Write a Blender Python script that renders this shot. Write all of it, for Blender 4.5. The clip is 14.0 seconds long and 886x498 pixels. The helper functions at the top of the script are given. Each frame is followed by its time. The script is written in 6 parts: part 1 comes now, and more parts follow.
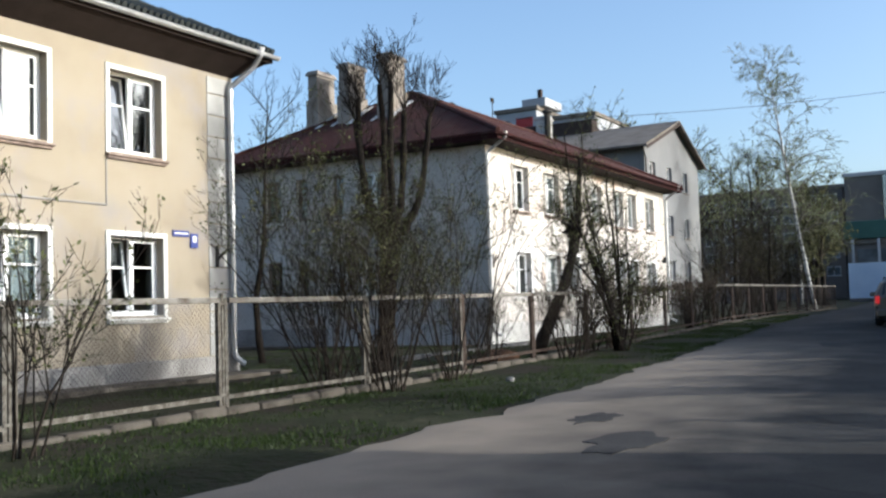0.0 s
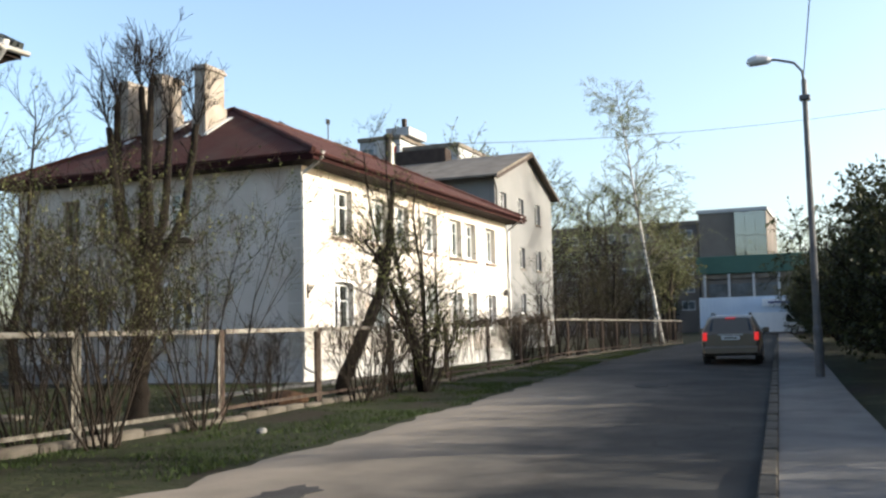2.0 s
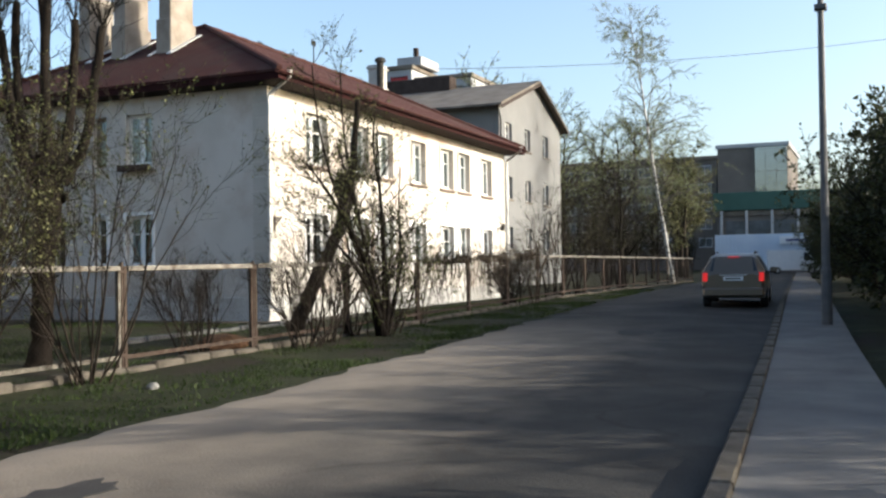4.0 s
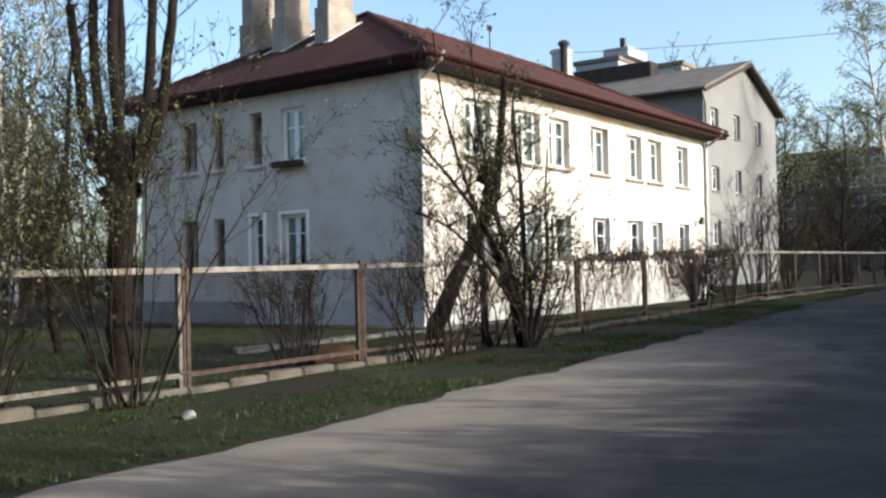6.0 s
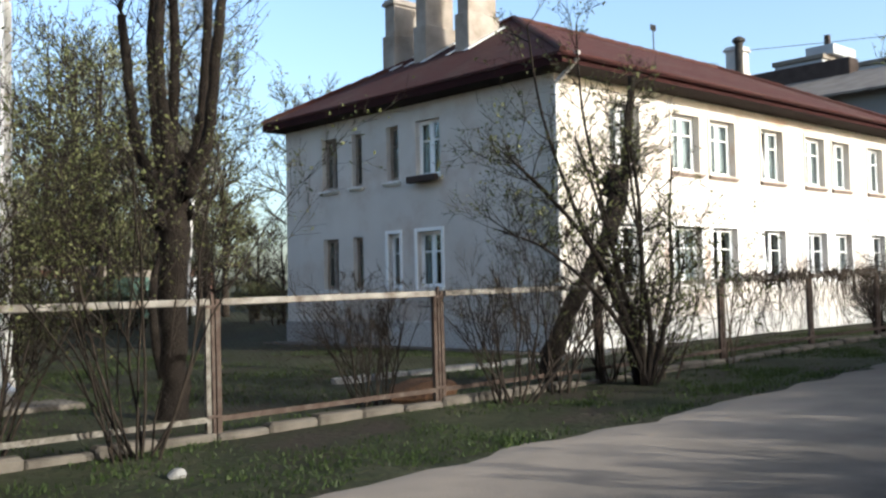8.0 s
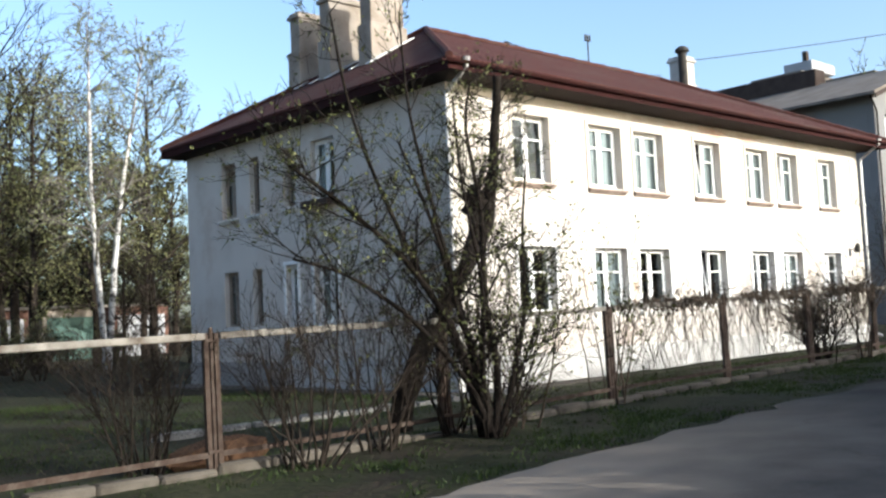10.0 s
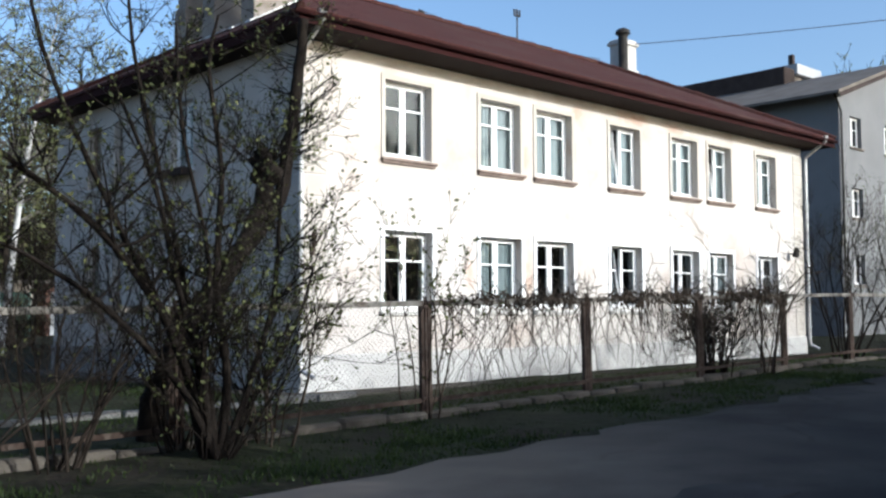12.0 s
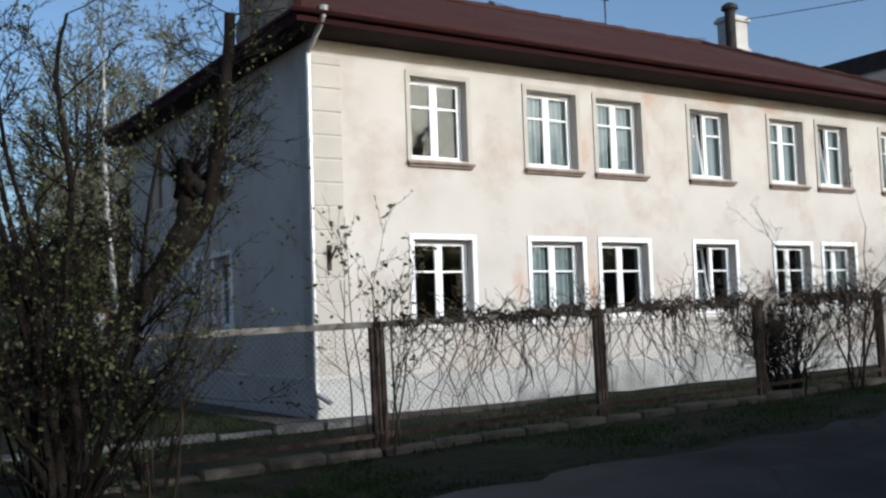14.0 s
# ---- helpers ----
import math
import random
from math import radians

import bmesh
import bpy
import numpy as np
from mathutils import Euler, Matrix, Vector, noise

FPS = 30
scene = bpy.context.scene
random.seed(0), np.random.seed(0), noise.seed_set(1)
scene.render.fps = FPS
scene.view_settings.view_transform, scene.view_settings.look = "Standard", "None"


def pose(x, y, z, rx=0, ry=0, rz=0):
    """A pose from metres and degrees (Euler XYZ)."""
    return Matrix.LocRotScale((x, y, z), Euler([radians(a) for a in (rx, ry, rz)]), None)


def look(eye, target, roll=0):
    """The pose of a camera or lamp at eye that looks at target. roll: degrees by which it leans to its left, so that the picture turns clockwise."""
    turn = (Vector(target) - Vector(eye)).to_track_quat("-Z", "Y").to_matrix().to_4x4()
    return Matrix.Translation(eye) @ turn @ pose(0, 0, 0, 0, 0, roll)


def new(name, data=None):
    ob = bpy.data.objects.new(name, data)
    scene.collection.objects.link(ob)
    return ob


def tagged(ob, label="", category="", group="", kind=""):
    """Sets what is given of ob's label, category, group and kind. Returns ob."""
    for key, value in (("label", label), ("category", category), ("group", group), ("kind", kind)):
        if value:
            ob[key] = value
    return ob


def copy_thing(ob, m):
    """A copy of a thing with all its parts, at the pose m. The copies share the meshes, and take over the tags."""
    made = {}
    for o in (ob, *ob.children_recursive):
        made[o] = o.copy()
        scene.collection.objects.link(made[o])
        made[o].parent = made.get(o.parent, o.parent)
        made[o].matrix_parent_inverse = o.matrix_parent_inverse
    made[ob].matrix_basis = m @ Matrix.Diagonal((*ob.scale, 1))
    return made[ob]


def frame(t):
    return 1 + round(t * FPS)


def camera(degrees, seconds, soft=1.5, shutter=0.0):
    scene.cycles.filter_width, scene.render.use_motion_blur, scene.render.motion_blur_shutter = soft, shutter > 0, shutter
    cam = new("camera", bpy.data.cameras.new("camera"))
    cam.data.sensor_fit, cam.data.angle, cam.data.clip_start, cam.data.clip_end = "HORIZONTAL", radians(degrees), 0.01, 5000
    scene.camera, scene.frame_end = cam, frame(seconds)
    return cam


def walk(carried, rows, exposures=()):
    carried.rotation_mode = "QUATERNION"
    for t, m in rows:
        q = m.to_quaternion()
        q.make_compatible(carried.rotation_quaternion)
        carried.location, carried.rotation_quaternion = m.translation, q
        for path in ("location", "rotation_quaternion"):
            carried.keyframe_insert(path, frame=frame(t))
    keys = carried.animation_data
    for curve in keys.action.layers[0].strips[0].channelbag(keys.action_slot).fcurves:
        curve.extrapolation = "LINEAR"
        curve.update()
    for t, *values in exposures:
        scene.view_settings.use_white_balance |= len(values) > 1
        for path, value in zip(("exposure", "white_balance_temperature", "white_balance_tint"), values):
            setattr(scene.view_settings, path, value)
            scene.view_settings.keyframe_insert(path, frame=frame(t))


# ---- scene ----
cam = camera(47.8, 14.0, soft=2.45)
PATH = [
    (0, (-29.431, -15.049, 1.245), (-27.697, -14.06, 1.366), -1.7),
    (0.5, (-28.588, -15.012, 1.26), (-26.885, -13.966, 1.338), -0.3),
    (1, (-27.801, -15.123, 1.23), (-26.12, -14.046, 1.353), -2.1),
    (1.5, (-27.139, -15.275, 1.246), (-25.387, -14.318, 1.362), 0.9),
    (2, (-26.482, -15.592, 1.326), (-24.641, -14.832, 1.501), -1.3),
    (2.2, (-26.129, -15.694, 1.337), (-24.267, -14.979, 1.481), -1.8),
    (4.3, (-23.268, -15.75, 1.41), (-21.45, -14.917, 1.443), -1.0),
    (4.5, (-22.912, -15.762, 1.422), (-21.139, -14.842, 1.523), -1.5),
    (5, (-21.982, -15.566, 1.46), (-20.308, -14.473, 1.531), -2.2),
    (5.5, (-21.095, -15.481, 1.6), (-19.406, -14.413, 1.664), -1.0),
    (6, (-20.451, -15.521, 1.392), (-18.834, -14.345, 1.442), -1.1),
    (6.5, (-19.51, -15.169, 1.451), (-17.95, -13.918, 1.498), -1.7),
    (7, (-18.842, -15.334, 1.441), (-17.325, -14.034, 1.539), -4.1),
    (7.2, (-18.716, -15.435, 1.483), (-17.25, -14.079, 1.59), -2.8),
    (9.3, (-15.894, -15.557, 1.601), (-14.609, -14.025, 1.664), -1.8),
    (9.5, (-15.517, -15.498, 1.598), (-14.202, -13.994, 1.681), -2.0),
    (10, (-14.521, -15.426, 1.592), (-13.168, -13.96, 1.733), -2.7),
    (10.5, (-13.541, -15.396, 1.544), (-12.21, -13.911, 1.693), -3.1),
    (11, (-12.539, -15.404, 1.565), (-11.17, -13.952, 1.689), -1.3),
    (11.5, (-11.506, -15.344, 1.601), (-10.145, -13.884, 1.733), -2.2),
    (12, (-10.741, -15.331, 1.525), (-9.377, -13.874, 1.652), -0.2),
    (12.5, (-9.778, -15.473, 1.54), (-8.397, -14.036, 1.7), -2.6),
    (13, (-9.023, -15.583, 1.56), (-7.711, -14.084, 1.745), -2.1),
    (13.5, (-8.264, -15.646, 1.636), (-7.06, -14.059, 1.813), -3.6),
    (14, (-7.468, -15.738, 1.672), (-6.39, -14.059, 1.814), -2.0),
]
walk(cam, [(t, look(eye, target, roll)) for t, eye, target, roll in PATH],
     [(0.0, 0.85, 5700, 6), (1.5, 1.2, 6000, 6), (2.0, 1.38, 6550, 6), (4.5, 1.2, 6350, 6), (5.5, 1.2, 6150, 6), (7.0, 1.25, 6050, 6), (9.5, 1.3, 6000, 6), (11.0, 1.0, 5750, 6), (12.5, 0.45, 5400, 6), (14.0, 0.0, 5500, 6)])

# ---- light ----
SUN_AZ, SUN_EL = radians(-72), radians(19)   # azimuth counted from +x towards +y
world = bpy.data.worlds.new("world")
scene.world = world
world.use_nodes = True
sky = world.node_tree.nodes.new("ShaderNodeTexSky")
sky.sky_type = "NISHITA"
sky.sun_disc = False
sky.sun_elevation = SUN_EL
sky.sun_rotation = radians(90) - SUN_AZ
sky.dust_density = 3.0
sky.air_density = 0.9
sky.ozone_density = 1.2
bg = world.node_tree.nodes["Background"]
bg.inputs[1].default_value = 0.15
world.node_tree.links.new(sky.outputs[0], bg.inputs[0])
sun = new("sun", bpy.data.lights.new("sun", "SUN"))
sun.data.energy = 3.5
sun.data.angle = radians(0.6)
sun.data.color = (1.0, 0.91, 0.79)
sun_dir = Vector((math.cos(SUN_EL) * math.cos(SUN_AZ), math.cos(SUN_EL) * math.sin(SUN_AZ), math.sin(SUN_EL)))
sun.rotation_euler = sun_dir.to_track_quat("Z", "Y").to_euler()


# ---- materials ----
def mat(name, cols, rough=0.8, scale=6.0, fine=60.0, bump=0.2, metal=0.0, patch=0.9, stain=None, stain_amount=0.0, coords="Object", random_shift=0.0, bump_dist=0.01):
    """Two or three base colours mixed by a broad and a fine noise, with relief from the fine one."""
    m = bpy.data.materials.new(name)
    m.use_nodes = True
    n, l = m.node_tree.nodes, m.node_tree.links
    p = n["Principled BSDF"]
    tc = n.new("ShaderNodeTexCoord")
    big = n.new("ShaderNodeTexNoise")
    big.inputs["Scale"].default_value = scale
    big.inputs["Detail"].default_value = 5
    sm = n.new("ShaderNodeTexNoise")
    sm.inputs["Scale"].default_value = fine
    sm.inputs["Detail"].default_value = 4
    for t in (big, sm):
        l.new(tc.outputs[coords], t.inputs["Vector"])
    ramp = n.new("ShaderNodeValToRGB")
    ramp.color_ramp.elements[0].position, ramp.color_ramp.elements[1].position = 0.5 - 0.25 * patch, 0.5 + 0.25 * patch
    ramp.color_ramp.elements[0].color = (*cols[0], 1)
    ramp.color_ramp.elements[1].color = (*cols[-1], 1)
    if len(cols) > 2:
        e = ramp.color_ramp.elements.new(0.5)
        e.color = (*cols[1], 1)
    add = n.new("ShaderNodeMath")
    add.operation = "MULTIPLY_ADD"
    add.inputs[1].default_value = 0.35
    l.new(sm.outputs["Fac"], add.inputs[0])
    sub = n.new("ShaderNodeMath")
    sub.operation = "SUBTRACT"
    l.new(big.outputs["Fac"], sub.inputs[0])
    sub.inputs[1].default_value = 0.175
    l.new(sub.outputs[0], add.inputs[2])
    last = add.outputs[0]
    if random_shift:
        oi = n.new("ShaderNodeObjectInfo")
        ma = n.new("ShaderNodeMath")
        ma.operation = "MULTIPLY_ADD"
        l.new(oi.outputs["Random"], ma.inputs[0])
        ma.inputs[1].default_value = random_shift
        l.new(last, ma.inputs[2])
        last = ma.outputs[0]
    l.new(last, ramp.inputs[0])
    col = ramp.outputs[0]
    if stain:
        st = n.new("ShaderNodeTexNoise")
        st.inputs["Scale"].default_value = 0.55
        st.inputs["Detail"].default_value = 7
        st.inputs["Roughness"].default_value = 0.65
        l.new(tc.outputs[coords], st.inputs["Vector"])
        r2 = n.new("ShaderNodeValToRGB")
        r2.color_ramp.elements[0].position, r2.color_ramp.elements[1].position = 0.50, 0.72
        l.new(st.outputs["Fac"], r2.inputs[0])
        k = n.new("ShaderNodeMath")
        k.operation = "MULTIPLY"
        k.inputs[1].default_value = stain_amount
        l.new(r2.outputs[0], k.inputs[0])
        mx = n.new("ShaderNodeMix")
        mx.data_type = "RGBA"
        l.new(k.outputs[0], mx.inputs[0])
        l.new(col, mx.inputs[6])
        mx.inputs[7].default_value = (*stain, 1)
        col = mx.outputs[2]
    l.new(col, p.inputs["Base Color"])
    p.inputs["Roughness"].default_value = rough
    p.inputs["Metallic"].default_value = metal
    p.inputs["Specular IOR Level"].default_value = 0.12 if rough >= 0.7 else 0.5
    if bump:
        b = n.new("ShaderNodeBump")
        b.inputs["Strength"].default_value = bump
        b.inputs["Distance"].default_value = bump_dist
        l.new(sm.outputs["Fac"], b.inputs["Height"])
        l.new(b.outputs[0], p.inputs["Normal"])
    return m


def leaf_mat(name, a, b):
    m = bpy.data.materials.new(name)
    m.use_nodes = True
    n, l = m.node_tree.nodes, m.node_tree.links
    p = n["Principled BSDF"]
    g = n.new("ShaderNodeNewGeometry")
    r = n.new("ShaderNodeValToRGB")
    r.color_ramp.elements[0].color, r.color_ramp.elements[1].color = (*a, 1), (*b, 1)
    l.new(g.outputs["Random Per Island"], r.inputs[0])
    l.new(r.outputs[0], p.inputs["Base Color"])
    p.inputs["Roughness"].default_value = 0.55
    p.inputs["Specular IOR Level"].default_value = 0.2
    tr = n.new("ShaderNodeBsdfTranslucent")
    l.new(r.outputs[0], tr.inputs[0])
    mx = n.new("ShaderNodeMixShader")
    mx.inputs[0].default_value = 0.35
    l.new(p.outputs[0], mx.inputs[1])
    l.new(tr.outputs[0], mx.inputs[2])
    l.new(mx.outputs[0], n["Material Output"].inputs[0])
    return m


def glass_mat(name, tint=(0.8, 0.86, 0.86), base=0.06):
    m = bpy.data.materials.new(name)
    m.use_nodes = True
    n, l = m.node_tree.nodes, m.node_tree.links
    n.remove(n["Principled BSDF"])
    t = n.new("ShaderNodeBsdfTransparent")
    t.inputs[0].default_value = (*tint, 1)
    g = n.new("ShaderNodeBsdfGlossy")
    g.inputs["Roughness"].default_value = 0.02
    no = n.new("ShaderNodeTexNoise")
    no.inputs["Scale"].default_value = 1.7
    bu = n.new("ShaderNodeBump")
    bu.inputs["Strength"].default_value = 0.06
    l.new(no.outputs["Fac"], bu.inputs["Height"])
    l.new(bu.outputs[0], g.inputs["Normal"])
    f = n.new("ShaderNodeLayerWeight")
    f.inputs[0].default_value = 0.5
    pw = n.new("ShaderNodeMath")
    pw.operation = "POWER"
    pw.inputs[1].default_value = 4.0
    l.new(f.outputs["Facing"], pw.inputs[0])
    ad = n.new("ShaderNodeMath")
    ad.use_clamp = True
    ad.inputs[1].default_value = base
    l.new(pw.outputs[0], ad.inputs[0])
    mx = n.new("ShaderNodeMixShader")
    l.new(ad.outputs[0], mx.inputs[0])
    l.new(t.outputs[0], mx.inputs[1])
    l.new(g.outputs[0], mx.inputs[2])
    l.new(mx.outputs[0], n["Material Output"].inputs[0])
    return m


def glow_mat(name, col, strength):
    m = bpy.data.materials.new(name)
    m.use_nodes = True
    p = m.node_tree.nodes["Principled BSDF"]
    p.inputs["Base Color"].default_value = (*col, 1)
    p.inputs["Emission Color"].default_value = (*col, 1)
    p.inputs["Emission Strength"].default_value = strength
    return m


M_WHITE = mat("cream_stucco", [(0.470, 0.438, 0.396), (0.530, 0.498, 0.458), (0.560, 0.528, 0.488)], 0.9, 0.8, 70, 0.25, stain=(0.36, 0.275, 0.22), stain_amount=0.75)
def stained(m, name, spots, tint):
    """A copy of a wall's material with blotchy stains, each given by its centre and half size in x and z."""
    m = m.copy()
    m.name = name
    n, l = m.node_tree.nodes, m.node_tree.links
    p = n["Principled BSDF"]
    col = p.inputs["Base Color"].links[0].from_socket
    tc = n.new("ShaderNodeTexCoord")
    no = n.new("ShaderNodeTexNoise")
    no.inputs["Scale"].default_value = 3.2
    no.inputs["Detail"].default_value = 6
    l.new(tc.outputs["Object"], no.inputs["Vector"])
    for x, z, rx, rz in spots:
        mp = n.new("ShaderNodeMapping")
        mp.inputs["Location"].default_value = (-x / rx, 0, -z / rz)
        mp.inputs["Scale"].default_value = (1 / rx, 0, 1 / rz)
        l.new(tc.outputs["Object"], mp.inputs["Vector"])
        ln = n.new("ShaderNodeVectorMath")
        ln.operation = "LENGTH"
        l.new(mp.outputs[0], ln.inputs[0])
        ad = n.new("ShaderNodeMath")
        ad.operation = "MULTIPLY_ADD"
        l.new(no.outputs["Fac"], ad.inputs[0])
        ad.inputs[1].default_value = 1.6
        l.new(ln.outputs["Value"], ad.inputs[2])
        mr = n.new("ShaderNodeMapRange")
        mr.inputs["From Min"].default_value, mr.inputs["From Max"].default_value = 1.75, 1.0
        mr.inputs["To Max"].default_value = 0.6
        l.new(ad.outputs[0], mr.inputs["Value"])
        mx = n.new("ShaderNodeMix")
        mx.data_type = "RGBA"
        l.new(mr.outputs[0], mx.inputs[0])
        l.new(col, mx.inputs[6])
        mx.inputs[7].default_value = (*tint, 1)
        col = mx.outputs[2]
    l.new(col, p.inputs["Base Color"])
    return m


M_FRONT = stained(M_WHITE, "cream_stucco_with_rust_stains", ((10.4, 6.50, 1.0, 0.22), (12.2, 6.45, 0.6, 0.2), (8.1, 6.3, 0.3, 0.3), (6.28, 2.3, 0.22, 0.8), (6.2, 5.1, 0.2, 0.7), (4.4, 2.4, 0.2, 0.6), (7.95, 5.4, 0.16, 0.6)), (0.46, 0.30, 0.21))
M_QUOIN = mat("quoin_render", [(0.421, 0.391, 0.344), (0.490, 0.456, 0.408)], 0.9, 1.5, 70, 0.25)
M_PLINTH = mat("whitewash", [(0.394, 0.385, 0.369), (0.525, 0.517, 0.492)], 0.9, 2.2, 50, 0.4, stain=(0.287, 0.271, 0.246), stain_amount=0.5)
M_TRIM = mat("painted_trim", [(0.55, 0.54, 0.50), (0.74, 0.73, 0.70)], 0.7, 4, 60, 0.1)
M_TRIMW = mat("white_surround", [(0.74, 0.74, 0.73), (0.84, 0.84, 0.83)], 0.7, 4, 60, 0.1)
M_SILL = mat("brown_sill", [(0.170, 0.126, 0.104), (0.289, 0.231, 0.195)], 0.7, 5, 60, 0.2)
M_PVC = mat("white_frame", [(0.80, 0.80, 0.79), (0.86, 0.86, 0.85)], 0.35, 3, 30, 0.0)
M_WOODF = mat("old_window_wood", [(0.17, 0.13, 0.10), (0.30, 0.26, 0.22)], 0.7, 6, 60, 0.2)
M_GLASS = glass_mat("window_glass")
M_GLASSB = glass_mat("reflecting_glass", (0.45, 0.5, 0.52), 0.30)
M_CURT = mat("curtain", [(0.364, 0.376, 0.383), (0.426, 0.440, 0.448)], 0.9, 9, 80, 0.2)
# room surfaces near black: the dimness indoors is put into their colour
M_ROOM = mat("unlit_room_plaster", [(0.028, 0.025, 0.022), (0.045, 0.040, 0.035)], 0.9, 1, 30, 0.0)
M_ROOF = mat("red_roof_sheet", [(0.037, 0.014, 0.012), (0.052, 0.019, 0.016), (0.042, 0.022, 0.019)], 0.75, 1.2, 40, 0.3, stain=(0.068, 0.051, 0.043), stain_amount=0.55)
M_FASCIA = mat("maroon_fascia", [(0.016, 0.005, 0.005), (0.028, 0.008, 0.008)], 0.9, 2, 40, 0.1)
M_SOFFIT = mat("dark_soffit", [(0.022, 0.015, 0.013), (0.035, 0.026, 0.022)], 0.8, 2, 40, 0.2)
M_GUTTER = mat("zinc", [(0.42, 0.42, 0.42), (0.60, 0.60, 0.60)], 0.45, 5, 60, 0.1, metal=0.7)
M_CHIM = mat("chimney_render", [(0.180, 0.148, 0.120), (0.252, 0.221, 0.189), (0.300, 0.271, 0.239)], 0.95, 1.6, 30, 0.5, stain=(0.096, 0.074, 0.063), stain_amount=0.6)
M_CHIML = mat("pale_chimney", [(0.440, 0.424, 0.392), (0.544, 0.528, 0.496)], 0.9, 2, 40, 0.4)
M_BLACK = mat("soot_black", [(0.02, 0.02, 0.02), (0.05, 0.045, 0.04)], 0.7, 5, 40, 0.1)
M_FLASH = mat("tin_flashing", [(0.50, 0.50, 0.50), (0.66, 0.66, 0.66)], 0.5, 4, 50, 0.1, metal=0.4)
M_YELLOW = mat("yellow_stucco", [(0.250, 0.212, 0.160), (0.298, 0.256, 0.194), (0.314, 0.274, 0.216)], 0.92, 0.7, 70, 0.3, stain=(0.255, 0.242, 0.248), stain_amount=0.85)
M_YPLINTH = mat("grey_plinth", [(0.190, 0.179, 0.168), (0.290, 0.280, 0.265)], 0.95, 1.4, 40, 0.5, stain=(0.327, 0.317, 0.308), stain_amount=0.6)
M_YQUOIN = mat("grey_quoin", [(0.290, 0.290, 0.277), (0.396, 0.389, 0.370)], 0.95, 1.6, 50, 0.4)
M_YROOF = mat("black_green_tile", [(0.011, 0.014, 0.013), (0.024, 0.030, 0.027)], 0.6, 3, 40, 0.3)
M_GREY = mat("grey_stucco", [(0.152, 0.154, 0.157), (0.191, 0.195, 0.198)], 0.95, 0.5, 40, 0.3, stain=(0.180, 0.178, 0.179), stain_amount=0.5)
M_GROOF = mat("grey_roof_sheet", [(0.120, 0.105, 0.090), (0.195, 0.173, 0.150)], 0.85, 1, 20, 0.3)
M_DARKW = mat("dark_wood", [(0.036, 0.027, 0.024), (0.060, 0.045, 0.039)], 0.8, 2, 30, 0.2)
M_PANEL = mat("concrete_panel", [(0.30, 0.31, 0.33), (0.40, 0.41, 0.43)], 0.9, 0.3, 6, 0.1)
M_PANELD = mat("dark_facade", [(0.10, 0.09, 0.085), (0.16, 0.145, 0.135)], 0.9, 0.2, 5, 0.1)
M_RED = mat("red_panel", [(0.28, 0.04, 0.04), (0.36, 0.06, 0.06)], 0.7, 1, 10, 0.0)
M_BRICK = mat("old_brick", [(0.10, 0.055, 0.042), (0.15, 0.085, 0.065)], 0.9, 2, 12, 0.4)
M_WINFAR = mat("far_window", [(0.05, 0.06, 0.07), (0.12, 0.14, 0.16)], 0.15, 0.6, 5, 0.0)
M_GREENROOF = mat("green_fascia", [(0.02, 0.07, 0.055), (0.03, 0.09, 0.07)], 0.6, 0.5, 8, 0.0)
M_SHED = mat("pale_blue_sheet", [(0.52, 0.60, 0.72), (0.62, 0.69, 0.79)], 0.6, 0.6, 8, 0.1)
M_BLUE = mat("deep_blue_sign", [(0.02, 0.03, 0.22), (0.03, 0.05, 0.30)], 0.5, 2, 10, 0.0)
M_SIGNW = mat("white_sign", [(0.70, 0.70, 0.72), (0.80, 0.80, 0.82)], 0.5, 2, 10, 0.0)
M_IRON = mat("rusty_iron", [(0.034, 0.023, 0.018), (0.055, 0.039, 0.031), (0.086, 0.071, 0.060)], 0.85, 7, 80, 0.5)
M_IRONP = mat("pale_painted_iron", [(0.07, 0.055, 0.042), (0.16, 0.148, 0.13), (0.25, 0.235, 0.21)], 0.8, 5, 70, 0.4)
M_IRONQ = mat("flaking_painted_iron", [(0.05, 0.04, 0.03), (0.11, 0.10, 0.085), (0.20, 0.19, 0.165)], 0.85, 9, 70, 0.5)
M_WIRE = mat("galvanised_wire", [(0.018, 0.014, 0.011), (0.034, 0.028, 0.024)], 0.85, 8, 60, 0.0)
M_CONC = mat("old_concrete", [(0.048, 0.041, 0.033), (0.084, 0.074, 0.061), (0.116, 0.103, 0.087)], 0.95, 3, 40, 0.6, stain=(0.098, 0.086, 0.067), stain_amount=0.6)
M_STONE = mat("pale_stone", [(0.130, 0.127, 0.117), (0.234, 0.227, 0.215)], 0.9, 6, 40, 0.5)
M_BARK = mat("dark_bark", [(0.007, 0.005, 0.004), (0.013, 0.010, 0.008), (0.021, 0.017, 0.013)], 0.95, 6, 45, 0.9, bump_dist=0.03)
M_BARK2 = mat("brown_bark", [(0.012, 0.009, 0.007), (0.023, 0.018, 0.014), (0.034, 0.027, 0.021)], 0.95, 8, 60, 0.7)
M_TWIG = mat("twig_bark", [(0.033, 0.024, 0.018), (0.062, 0.049, 0.037)], 0.9, 8, 60, 0.2)
M_TWIGB = mat("birch_twig", [(0.07, 0.06, 0.05), (0.16, 0.15, 0.13)], 0.9, 5, 40, 0.1)
M_BIRCH = mat("birch_bark", [(0.06, 0.055, 0.05), (0.36, 0.35, 0.33), (0.50, 0.49, 0.47)], 0.8, 3, 12, 0.3, patch=0.6)
